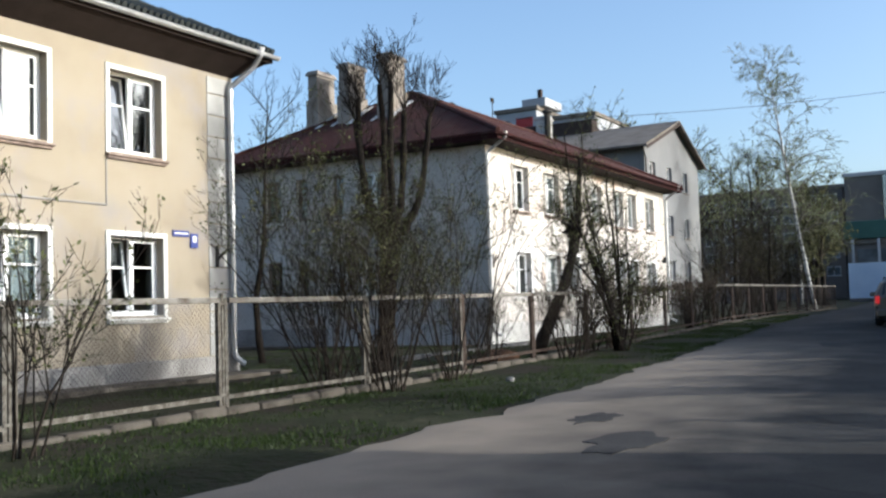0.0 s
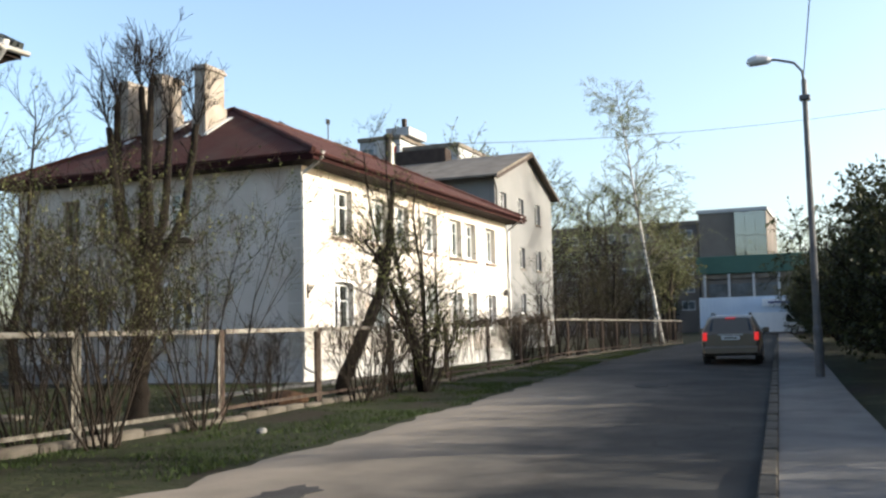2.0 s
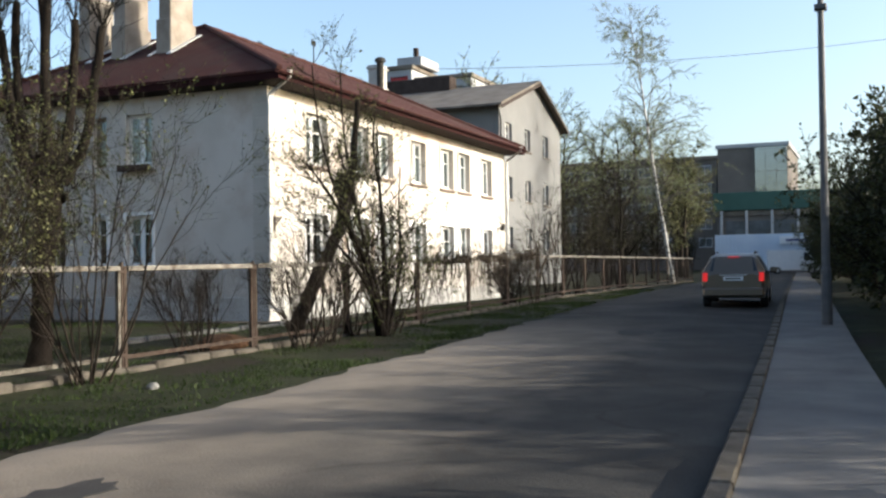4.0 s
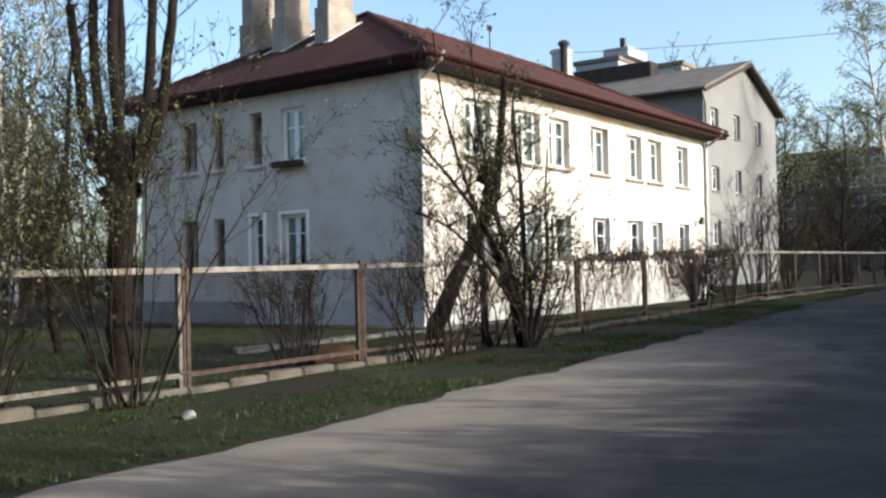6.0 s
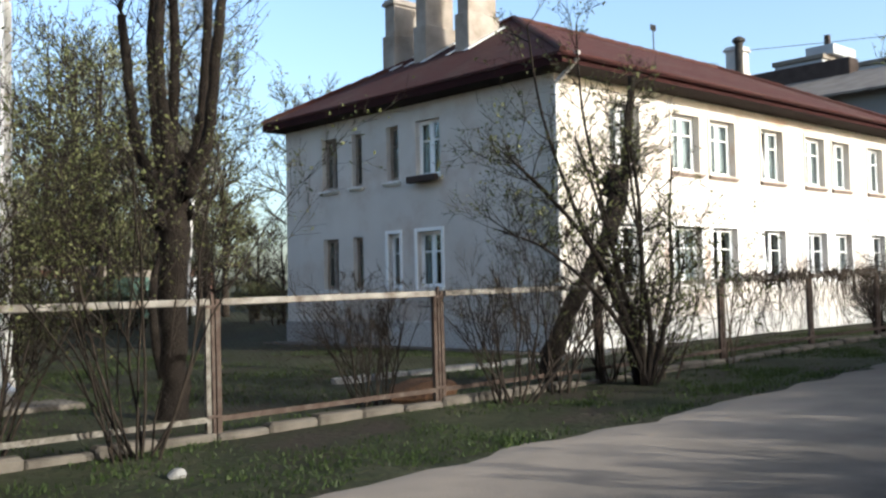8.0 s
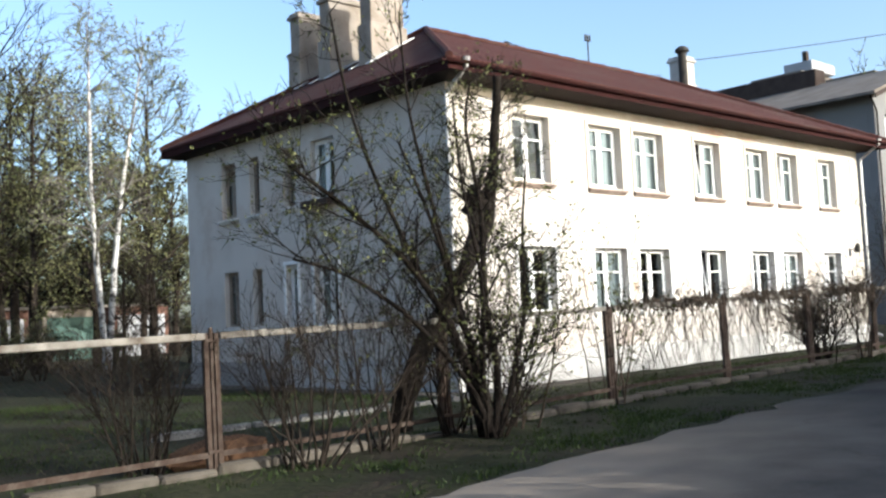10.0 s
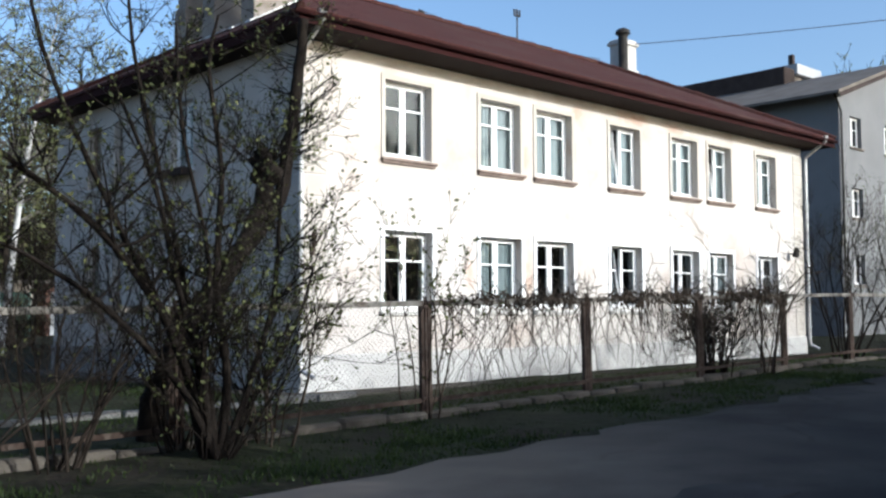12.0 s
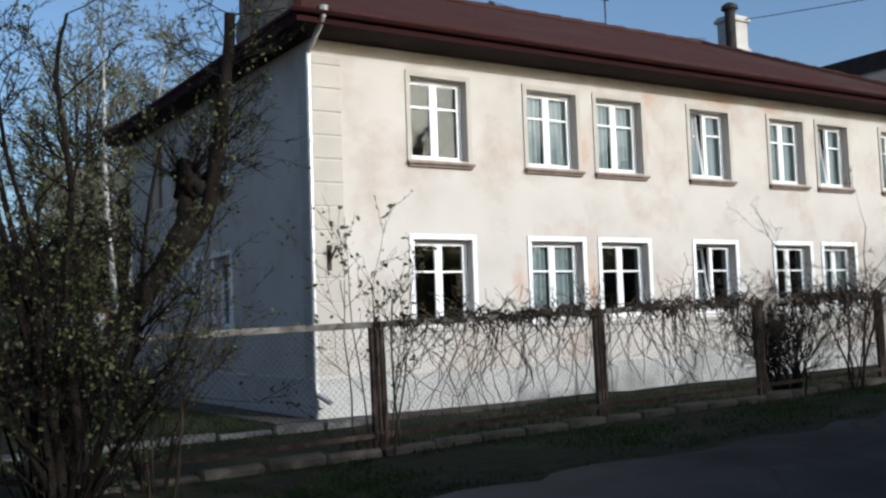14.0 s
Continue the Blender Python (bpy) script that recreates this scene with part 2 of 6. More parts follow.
M_LEAF = leaf_mat("young_leaf", (0.048, 0.056, 0.019), (0.120, 0.128, 0.048))
M_LEAFP = leaf_mat("pale_bud_leaf", (0.072, 0.076, 0.032), (0.160, 0.160, 0.072))
M_LEAFD = leaf_mat("dark_leaf", (0.03, 0.035, 0.014), (0.07, 0.075, 0.03))
M_LEAFB = leaf_mat("birch_leaf", (0.13, 0.15, 0.065), (0.27, 0.29, 0.14))
M_GRASS = leaf_mat("grass_blade", (0.016, 0.030, 0.007), (0.048, 0.070, 0.018))
M_CAR = mat("taupe_car_paint", [(0.11, 0.092, 0.074), (0.125, 0.105, 0.085)], 0.3, 2, 20, 0.0, metal=0.5)
M_VAN = mat("white_van_paint", [(0.66, 0.67, 0.70), (0.74, 0.75, 0.77)], 0.35, 2, 20, 0.0)
M_TYRE = mat("tyre_rubber", [(0.02, 0.02, 0.02), (0.04, 0.04, 0.04)], 0.85, 8, 60, 0.2)
M_CARGL = mat("car_glass", [(0.015, 0.018, 0.022), (0.03, 0.035, 0.04)], 0.08, 3, 20, 0.0)
M_TAIL = glow_mat("tail_lamp", (0.6, 0.02, 0.02), 0.35)
M_RIM = mat("wheel_rim", [(0.35, 0.35, 0.36), (0.5, 0.5, 0.5)], 0.4, 6, 30, 0.0, metal=0.8)
M_POLE = mat("lamp_post_metal", [(0.05, 0.05, 0.055), (0.10, 0.10, 0.105)], 0.6, 4, 40, 0.1)
M_LAMP = mat("lamp_head", [(0.42, 0.43, 0.44), (0.56, 0.57, 0.58)], 0.5, 4, 40, 0.0)
M_PLATE = mat("blue_plate", [(0.02, 0.03, 0.16), (0.03, 0.05, 0.22)], 0.4, 6, 40, 0.0)
M_PLATEW = mat("plate_lettering", [(0.66, 0.67, 0.70), (0.74, 0.75, 0.77)], 0.5, 6, 40, 0.0)
M_HEDGE = leaf_mat("hedge_leaf", (0.015, 0.02, 0.008), (0.05, 0.055, 0.02))


# ---- mesh building ----
class Mesh:
    def __init__(self):
        self.v, self.f = [], []

    def quad(self, a, b, c, d):
        i = len(self.v)
        self.v += [tuple(a), tuple(b), tuple(c), tuple(d)]
        self.f.append((i, i + 1, i + 2, i + 3))
        return self

    def tri(self, a, b, c):
        i = len(self.v)
        self.v += [tuple(a), tuple(b), tuple(c)]
        self.f.append((i, i + 1, i + 2))
        return self

    def box(self, x0, x1, y0, y1, z0, z1):
        i = len(self.v)
        self.v += [(x, y, z) for z in (z0, z1) for y in (y0, y1) for x in (x0, x1)]
        self.f += [tuple(i + k for k in q) for q in ((0, 2, 3, 1), (4, 5, 7, 6), (0, 1, 5, 4), (2, 6, 7, 3), (0, 4, 6, 2), (1, 3, 7, 5))]
        return self

    def bbox(self, x0, x1, y0, y1, z0, z1, c=0.02):
        """A box with chamfered edges."""
        bm = bmesh.new()
        bmesh.ops.create_cube(bm, size=1)
        for v in bm.verts:
            v.co = Vector(((x0 + x1) / 2 + v.co.x * (x1 - x0), (y0 + y1) / 2 + v.co.y * (y1 - y0), (z0 + z1) / 2 + v.co.z * (z1 - z0)))
        bmesh.ops.bevel(bm, geom=list(bm.edges), offset=c, segments=1, affect="EDGES")
        i = len(self.v)
        bm.verts.index_update()
        self.v += [tuple(v.co) for v in bm.verts]
        self.f += [tuple(i + v.index for v in f.verts) for f in bm.faces]
        bm.free()
        return self

    def tube(self, pts, rad, n=6, cap=True):
        pts = [Vector(p) for p in pts]
        rad = rad if isinstance(rad, (list, tuple)) else [rad] * len(pts)
        i0 = len(self.v)
        side = None
        for k, p in enumerate(pts):
            d = (pts[min(k + 1, len(pts) - 1)] - pts[max(k - 1, 0)])
            d = d.normalized() if d.length > 1e-9 else Vector((0, 0, 1))
            if side is None:
                side = d.orthogonal().normalized()
            else:
                side = (side - d * side.dot(d))
                side = side.normalized() if side.length > 1e-6 else d.orthogonal().normalized()
            up = d.cross(side)
            for j in range(n):
                a = 2 * math.pi * j / n
                self.v.append(tuple(p + (side * math.cos(a) + up * math.sin(a)) * rad[k]))
        for k in range(len(pts) - 1):
            for j in range(n):
                a, b = i0 + k * n + j, i0 + k * n + (j + 1) % n
                self.f.append((a, b, b + n, a + n))
        if cap:
            self.f.append(tuple(i0 + j for j in reversed(range(n))))
            self.f.append(tuple(i0 + (len(pts) - 1) * n + j for j in range(n)))
        return self

    def prism(self, poly, y0, y1):
        """A polygon in x, z drawn out along y."""
        i, n = len(self.v), len(poly)
        self.v += [(x, y0, z) for x, z in poly] + [(x, y1, z) for x, z in poly]
        self.f.append(tuple(range(i, i + n)))
        self.f.append(tuple(reversed(range(i + n, i + 2 * n))))
        for j in range(n):
            k = (j + 1) % n
            self.f.append((i + k, i + j, i + n + j, i + n + k))
        return self

    def data(self, name, material, smooth=False):
        me = bpy.data.meshes.new(name)
        me.from_pydata(self.v, [], self.f)
        me.materials.append(material)
        if smooth:
            me.polygons.foreach_set("use_smooth", [True] * len(me.polygons))
        me.update()
        return me


def part(name, mesh, material, parent=None, label="", smooth=False):
    ob = new(name, mesh.data(name, material, smooth) if isinstance(mesh, Mesh) else mesh)
    ob.parent = parent
    if label:
        ob["label"] = label
    return ob


def thing(name, label, category, at=None, group="", kind=""):
    ob = new(name)
    if at is not None:
        ob.matrix_basis = at
    return tagged(ob, label, category, group, kind)


# ---- ground ----
def lerp_table(x, table):
    return float(np.interp(x, [a for a, _ in table], [b for _, b in table]))


STREET = [(-80, -0.12), (-30, -0.10), (-14, -0.03), (-6, 0.06), (0, 0.18), (5, 0.27), (10, 0.38), (30, 0.48), (60, 0.62), (100, 0.9), (300, 2.0), (1500, 6.0)]
YARD = [(-80, -0.12), (-14, -0.05), (0, 0.02), (20, 0.2), (60, 0.6), (100, 0.9), (300, 2.0), (1500, 6.0)]


def fence_y(x):
    return -5.42 + 0.025 * x


def ground_z(x, y):
    s, g = lerp_table(x, STREET), lerp_table(x, YARD)
    k = min(1.0, max(0.0, (y - fence_y(x) - 0.1) / 1.2))
    k = k * k * (3 - 2 * k)
    return s * (1 - k) + g * k


def build_ground():
    def axis(lo, hi, near0, near1, step):
        out, x = [], near0
        while x <= near1:
            out.append(x)
            x += step
        d, x = step, near1
        while x < hi:
            d *= 1.35
            x += d
            out.append(min(x, hi))
        d, x, left = step, near0, []
        while x > lo:
            d *= 1.35
            x -= d
            left.append(max(x, lo))
        return left[::-1] + out
    xs, ys = axis(-900, 1800, -36, 40, 0.8), axis(-900, 1500, -22, 16, 0.5)
    b = Mesh()
    for x in xs:
        for y in ys:
            near = -36 < x < 60 and -30 < y < 30
            on_road = kerb_y(x) - 1.7 < y < edge_y(x) + 0.2
            h = 0.035 * noise.noise(Vector((x * 0.6, y * 0.6, 3))) + 0.02 * noise.noise(Vector((x * 2.1, y * 2.1, 7))) if near and not on_road else 0
            b.v.append((x, y, ground_z(x, y) + h - (0.04 if on_road else 0)))
    n = len(ys)
    for i in range(len(xs) - 1):
        for j in range(n - 1):
            b.f.append((i * n + j, (i + 1) * n + j, (i + 1) * n + j + 1, i * n + j + 1))
    m = mat("soil_and_grass", [(0.026, 0.020, 0.015), (0.018, 0.021, 0.009), (0.015, 0.024, 0.007)], 0.95, 0.55, 9, 0.8, patch=0.7, stain=(0.066, 0.051, 0.037), stain_amount=0.65, bump_dist=0.06)
    tagged(part("ground", b, m, None, smooth=True), "patchy spring grass and bare brown soil", "ground", kind="structure")


TURN = math.tan(radians(4.0))


def edge_y(x):
    return -9.05 + (x + 16) * TURN


def kerb_y(x):
    return -14.62 + (x + 16) * TURN


def road_z(x, y):
    f = (y - kerb_y(x)) / (edge_y(x) - kerb_y(x))
    return ground_z(x, y) + 0.02 + 0.03 * (1 - (2 * f - 1) ** 2) + 0.012 * noise.noise(Vector((x * 0.8, y * 0.8, 0)))


def build_road():
    xs = [-120 + 2.0 * i for i in range(42)] + [-36 + 0.4 * i for i in range(160)] + [28 + 2.0 * i for i in range(30)]
    b = Mesh()
    n = 17
    for x in xs:
        e, k = edge_y(x), kerb_y(x)
        e += 0.5 * noise.noise(Vector((x * 0.25, 0, 1))) + 0.45 * noise.noise(Vector((x * 0.9, 5, 1))) + 0.2 * noise.noise(Vector((x * 2.9, 9, 1)))
        for j in range(n):
            f = j / (n - 1)
            y = k + (e - k) * f
            z = road_z(x, y) - (0.04 if j == n - 1 else 0)
            b.v.append((x, y, z))
    for i in range(len(xs) - 1):
        for j in range(n - 1):
            b.f.append((i * n + j, (i + 1) * n + j, (i + 1) * n + j + 1, i * n + j + 1))
    m = mat("worn_asphalt", [(0.024, 0.023, 0.022), (0.038, 0.036, 0.033), (0.056, 0.052, 0.047)], 0.92, 0.7, 40, 0.6, patch=0.75, stain=(0.027, 0.026, 0.026), stain_amount=0.8)
    nt, l = m.node_tree.nodes, m.node_tree.links
    p = nt["Principled BSDF"]
    old = p.inputs["Base Color"].links[0].from_socket
    tc = nt.new("ShaderNodeTexCoord")
    vo = nt.new("ShaderNodeTexVoronoi")
    vo.feature = "DISTANCE_TO_EDGE"
    vo.inputs["Scale"].default_value = 0.8
    wn = nt.new("ShaderNodeTexNoise")
    wn.inputs["Scale"].default_value = 1.3
    wn.inputs["Detail"].default_value = 6
    wm = nt.new("ShaderNodeMix")
    wm.data_type = "VECTOR"
    wm.inputs[0].default_value = 0.45
    l.new(tc.outputs["Object"], wn.inputs["Vector"])
    l.new(tc.outputs["Object"], wm.inputs[4])
    l.new(wn.outputs["Color"], wm.inputs[5])
    l.new(wm.outputs[1], vo.inputs["Vector"])
    cr = nt.new("ShaderNodeValToRGB")
    cr.color_ramp.elements[0].position, cr.color_ramp.elements[1].position = 0.006, 0.022
    cr.color_ramp.elements[0].color, cr.color_ramp.elements[1].color = (1, 1, 1, 1), (0, 0, 0, 1)
    l.new(vo.outputs["Distance"], cr.inputs[0])
    k = nt.new("ShaderNodeMath")
    k.operation = "MULTIPLY"
    k.inputs[1].default_value = 0.8
    l.new(cr.outputs[0], k.inputs[0])
    mx = nt.new("ShaderNodeMix")
    mx.data_type = "RGBA"
    l.new(k.outputs[0], mx.inputs[0])
    l.new(old, mx.inputs[6])
    mx.inputs[7].default_value = (0.03, 0.027, 0.024, 1)
    # sandy margin towards the verge, toned paler to carry the sunlit band
    sep = nt.new("ShaderNodeSeparateXYZ")
    l.new(tc.outputs["Object"], sep.inputs[0])
    a1 = nt.new("ShaderNodeMath")
    a1.operation = "MULTIPLY_ADD"
    l.new(sep.outputs[0], a1.inputs[0])
    a1.inputs[1].default_value = -TURN
    l.new(sep.outputs[1], a1.inputs[2])
    a2 = nt.new("ShaderNodeMath")
    a2.operation = "MULTIPLY_ADD"
    l.new(wn.outputs["Fac"], a2.inputs[0])
    a2.inputs[1].default_value = 3.0
    l.new(a1.outputs[0], a2.inputs[2])
    mr = nt.new("ShaderNodeMapRange")
    mr.inputs["From Min"].default_value = -9.05 + 16 * TURN - 2.4
    mr.inputs["From Max"].default_value = -9.05 + 16 * TURN + 1.0
    l.new(a2.outputs[0], mr.inputs["Value"])
    mx2 = nt.new("ShaderNodeMix")
    mx2.data_type = "RGBA"
    mw = nt.new("ShaderNodeMapRange")   # fades the sand out where the road is shaded; sunlight is in its colour
    mw.inputs["From Min"].default_value = 0.0
    mw.inputs["From Max"].default_value = -7.0
    l.new(sep.outputs[0], mw.inputs["Value"])
    ms = nt.new("ShaderNodeMath")
    ms.operation = "MULTIPLY"
    l.new(mr.outputs[0], ms.inputs[0])
    l.new(mw.outputs[0], ms.inputs[1])
    l.new(ms.outputs[0], mx2.inputs[0])
    l.new(mx.outputs[2], mx2.inputs[6])
    mx2.inputs[7].default_value = (0.22, 0.185, 0.148, 1)
    l.new(mx2.outputs[2], p.inputs["Base Color"])
    tagged(part("road", b, m, None, smooth=True), "worn cracked grey asphalt with a sandy edge in a sunlit tone", "road", kind="structure")
    # a few dark repair patches, a hand's breadth thick at most
    mp = mat("repair_asphalt", [(0.035, 0.033, 0.032), (0.06, 0.056, 0.052)], 0.9, 2, 90, 0.6)
    rng = random.Random(5)
    for cx, cy, r in ((-20.6, -11.9, 0.45), (-18.9, -10.9, 0.32), (-4.2, -11.3, 0.5)):
        b = Mesh()
        ring = []
        for j in range(18):
            a = 2 * math.pi * j / 18
            q = r * (1 + 0.3 * rng.uniform(-1, 1))
            ring.append((cx + 1.5 * q * math.cos(a), cy + 0.7 * q * math.sin(a)))
        top = [(x, y, road_z(x, y) + 0.007) for x, y in ring]
        b.v += top + [(cx, cy, road_z(cx, cy) + 0.008)] + [(x, y, z - 0.05) for x, y, z in top]
        for j in range(18):
            k2 = (j + 1) % 18
            b.f += [(j, k2, 18), (19 + j, 19 + k2, k2, j)]
        tagged(part("road_patch", b, mp, None), "dark asphalt repair patch in the road", "patch", "patches in the road", "structure")


def strip(name, xs, y0, y1, top, thick, material, label, category, step_noise=0.0):
    b = Mesh()
    for x in xs:
        for dy, dz in ((y0, -thick), (y0, top), (y1, top), (y1, -thick)):
            y = kerb_y(x) + dy
            b.v.append((x, y, ground_z(x, y) + dz + (step_noise * noise.noise(Vector((x, y, 4))) if dz > 0 else 0)))
    for i in range(len(xs) - 1):
        for j in range(3):
            b.f.append((i * 4 + j, i * 4 + j + 1, i * 4 + 5 + j, i * 4 + 4 + j))
    b.f += [(0, 3, 2, 1), tuple(len(b.v) - 4 + j for j in range(4))]
    return tagged(part(name, b, material, None), label, category, kind="structure")


build_ground()
build_road()
m_walk = mat("footway_asphalt", [(0.10, 0.096, 0.092), (0.15, 0.142, 0.135)], 0.92, 1.2, 80, 0.5, stain=(0.22, 0.21, 0.19), stain_amount=0.5)
strip("pavement", [-120 + 2 * i for i in range(105)], -1.40, -0.17, 0.10, 0.2, m_walk, "grey asphalt footway beside the road", "pavement", 0.02)
kerb = thing("kerb", "pale concrete kerb stones along the footway", "kerb", kind="structure")
kb = Mesh().bbox(-0.49, 0.49, -0.075, 0.075, -0.15, 0.14, 0.015).data("kerb_stone", M_CONC)
for i in range(95):
    x = -36 + i
    o = part("kerb_stone", kb, None, kerb)
    y = kerb_y(x) - 0.09
    o.matrix_basis = pose(x, y, ground_z(x, y) + random.uniform(-0.01, 0.012), 0, 0, 4 + random.uniform(-0.6, 0.6))


# ---- houses ----
def wall_mesh(length, z0, z1, holes, thick=0.4, top=None):
    """A wall along x with its outer face at y = 0 and openings (x0, x1, z0, z1) cut right through."""
    b = Mesh()
    xs = sorted({0.0, length, *[h[0] for h in holes], *[h[1] for h in holes]})
    zs = sorted({z0, z1, *[h[2] for h in holes], *[h[3] for h in holes]})

    def gap(x, z):
        return any(h[0] < x < h[1] and h[2] < z < h[3] for h in holes)
    for i in range(len(xs) - 1):
        for j in range(len(zs) - 1):
            a, c, d, e = xs[i], xs[i + 1], zs[j], zs[j + 1]
            if gap((a + c) / 2, (d + e) / 2):
                continue
            b.quad((a, 0, d), (c, 0, d), (c, 0, e), (a, 0, e))
            b.quad((c, thick, d), (a, thick, d), (a, thick, e), (c, thick, e))
    for x0, x1, h0, h1 in holes:
        b.quad((x0, 0, h0), (x0, 0, h1), (x0, thick, h1), (x0, thick, h0))
        b.quad((x1, 0, h1), (x1, 0, h0), (x1, thick, h0), (x1, thick, h1))
        b.quad((x0, 0, h1), (x1, 0, h1), (x1, thick, h1), (x0, thick, h1))
        b.quad((x1, 0, h0), (x0, 0, h0), (x0, thick, h0), (x1, thick, h0))
    b.quad((0, 0, z0), (0, 0, z1), (0, thick, z1), (0, thick, z0))
    b.quad((length, 0, z1), (length, 0, z0), (length, thick, z0), (length, thick, z1))
    b.quad((0, 0, z1), (length, 0, z1), (length, thick, z1), (0, thick, z1))
    return b


def leaf_frame(b, x0, x1, z0, z1, y, w=0.055, d=0.06, transom=None):
    b.box(x0, x0 + w, y, y + d, z0, z1)
    b.box(x1 - w, x1, y, y + d, z0, z1)
    b.box(x0 + w, x1 - w, y, y + d, z0, z0 + w)
    b.box(x0 + w, x1 - w, y, y + d, z1 - w, z1)
    if transom:
        b.box(x0 + w, x1 - w, y + 0.004, y + d - 0.004, transom - 0.018, transom + 0.018)


def window(house, m, x0, x1, z0, z1, frame_mat=None, surround=None, sill=M_SILL, depth=0.17, curtain=0, tilt=False, transom=0.64, double=True, glass=None, sill_out=0.11):
    frame_mat, glass = frame_mat or M_PVC, glass or M_GLASS
    b = Mesh()
    b.box(x0, x0 + 0.05, depth, depth + 0.07, z0, z1)
    b.box(x1 - 0.05, x1, depth, depth + 0.07, z0, z1)
    b.box(x0 + 0.05, x1 - 0.05, depth, depth + 0.07, z0, z0 + 0.05)
    b.box(x0 + 0.05, x1 - 0.05, depth, depth + 0.07, z1 - 0.05, z1)
    tz = z0 + (z1 - z0) * transom
    mid = (x0 + x1) / 2
    if double:
        b.box(mid - 0.03, mid + 0.03, depth, depth + 0.07, z0 + 0.05, z1 - 0.05)
    win = part("window", b, frame_mat, house)
    win.matrix_basis = m
    spans = [(x0 + 0.05, mid - 0.03), (mid + 0.03, x1 - 0.05)] if double else [(x0 + 0.05, x1 - 0.05)]
    for k, (a, c) in enumerate(spans):
        s = Mesh()
        leaf_frame(s, a, c, z0 + 0.05, z1 - 0.05, depth + 0.015, 0.05, 0.05, tz)
        so = part("sash", s, frame_mat, win)
        p = Mesh().box(a + 0.05, c - 0.05, depth + 0.035, depth + 0.041, z0 + 0.1, z1 - 0.1)
        po = part("pane", p, glass, win)
        po.visible_shadow = False
        if tilt and k == 0:
            t = Matrix.Translation((0, depth + 0.04, z0 + 0.08)) @ Matrix.Rotation(radians(-7), 4, "X") @ Matrix.Translation((0, -depth - 0.04, -z0 - 0.08))
            so.matrix_basis = t
            po.matrix_basis = t
    if sill:
        s = Mesh().bbox(x0 - 0.12, x1 + 0.12, -sill_out, 0.0, z0 - 0.10, z0 - 0.045, 0.012)
        s.bbox(x0 - 0.09, x1 + 0.09, -sill_out * 0.55, 0.0, z0 - 0.15, z0 - 0.101, 0.01)
        s.bbox(x0 + 0.003, x1 - 0.003, 0.001, depth, z0 - 0.04, z0 + 0.004, 0.006)
        part("sill", s, sill, win)
    if surround:
        w, o = 0.10, 0.028
        s = Mesh().box(x0 - w, x0 - 0.002, -o, 0.003, z0 - 0.04, z1 + w)
        s.box(x1 + 0.002, x1 + w, -o, 0.003, z0 - 0.04, z1 + w)
        s.box(x0 - 0.002, x1 + 0.002, -o, 0.003, z1 + 0.002, z1 + w)
        part("surround", s, surround, win)
    if curtain:
        s = Mesh()
        y = depth + 0.13
        lo = z0 + (0.05 if curtain == 1 else (z1 - z0) * 0.5)
        for a, c in ([(x0 + 0.02, mid - 0.05), (mid + 0.12, x1 - 0.02)] if curtain == 1 else [(x0 + 0.02, x1 - 0.02)]):
            n = 14
            for i in range(n):
                u0, u1 = a + (c - a) * i / n, a + (c - a) * (i + 1) / n
                s.quad((u0, y + 0.03 * math.sin(i * 1.9), lo), (u1, y + 0.03 * math.sin(i * 1.9 + 1.9), lo), (u1, y + 0.03 * math.sin(i * 1.9 + 1.9), z1), (u0, y + 0.03 * math.sin(i * 1.9), z1))
        part("curtain", s, M_CURT, win)
    return win


def wavy(m, axis, pitch=0.18, strength=0.6):
    m = m.copy()
    n, l = m.node_tree.nodes, m.node_tree.links
    w = n.new("ShaderNodeTexWave")
    w.bands_direction = axis
    w.inputs["Scale"].default_value = 2 * math.pi / pitch / 20
    tc = n.new("ShaderNodeTexCoord")
    l.new(tc.outputs["Object"], w.inputs["Vector"])
    b = n.new("ShaderNodeBump")
    b.inputs["Strength"].default_value = strength
    b.inputs["Distance"].default_value = 0.03
    l.new(w.outputs["Fac"], b.inputs["Height"])
    p = n["Principled BSDF"]
    p.inputs["Specular IOR Level"].default_value = 0.15
    p.inputs["Roughness"].default_value = 0.95
    l.new(b.outputs[0], p.inputs["Normal"])
    return m


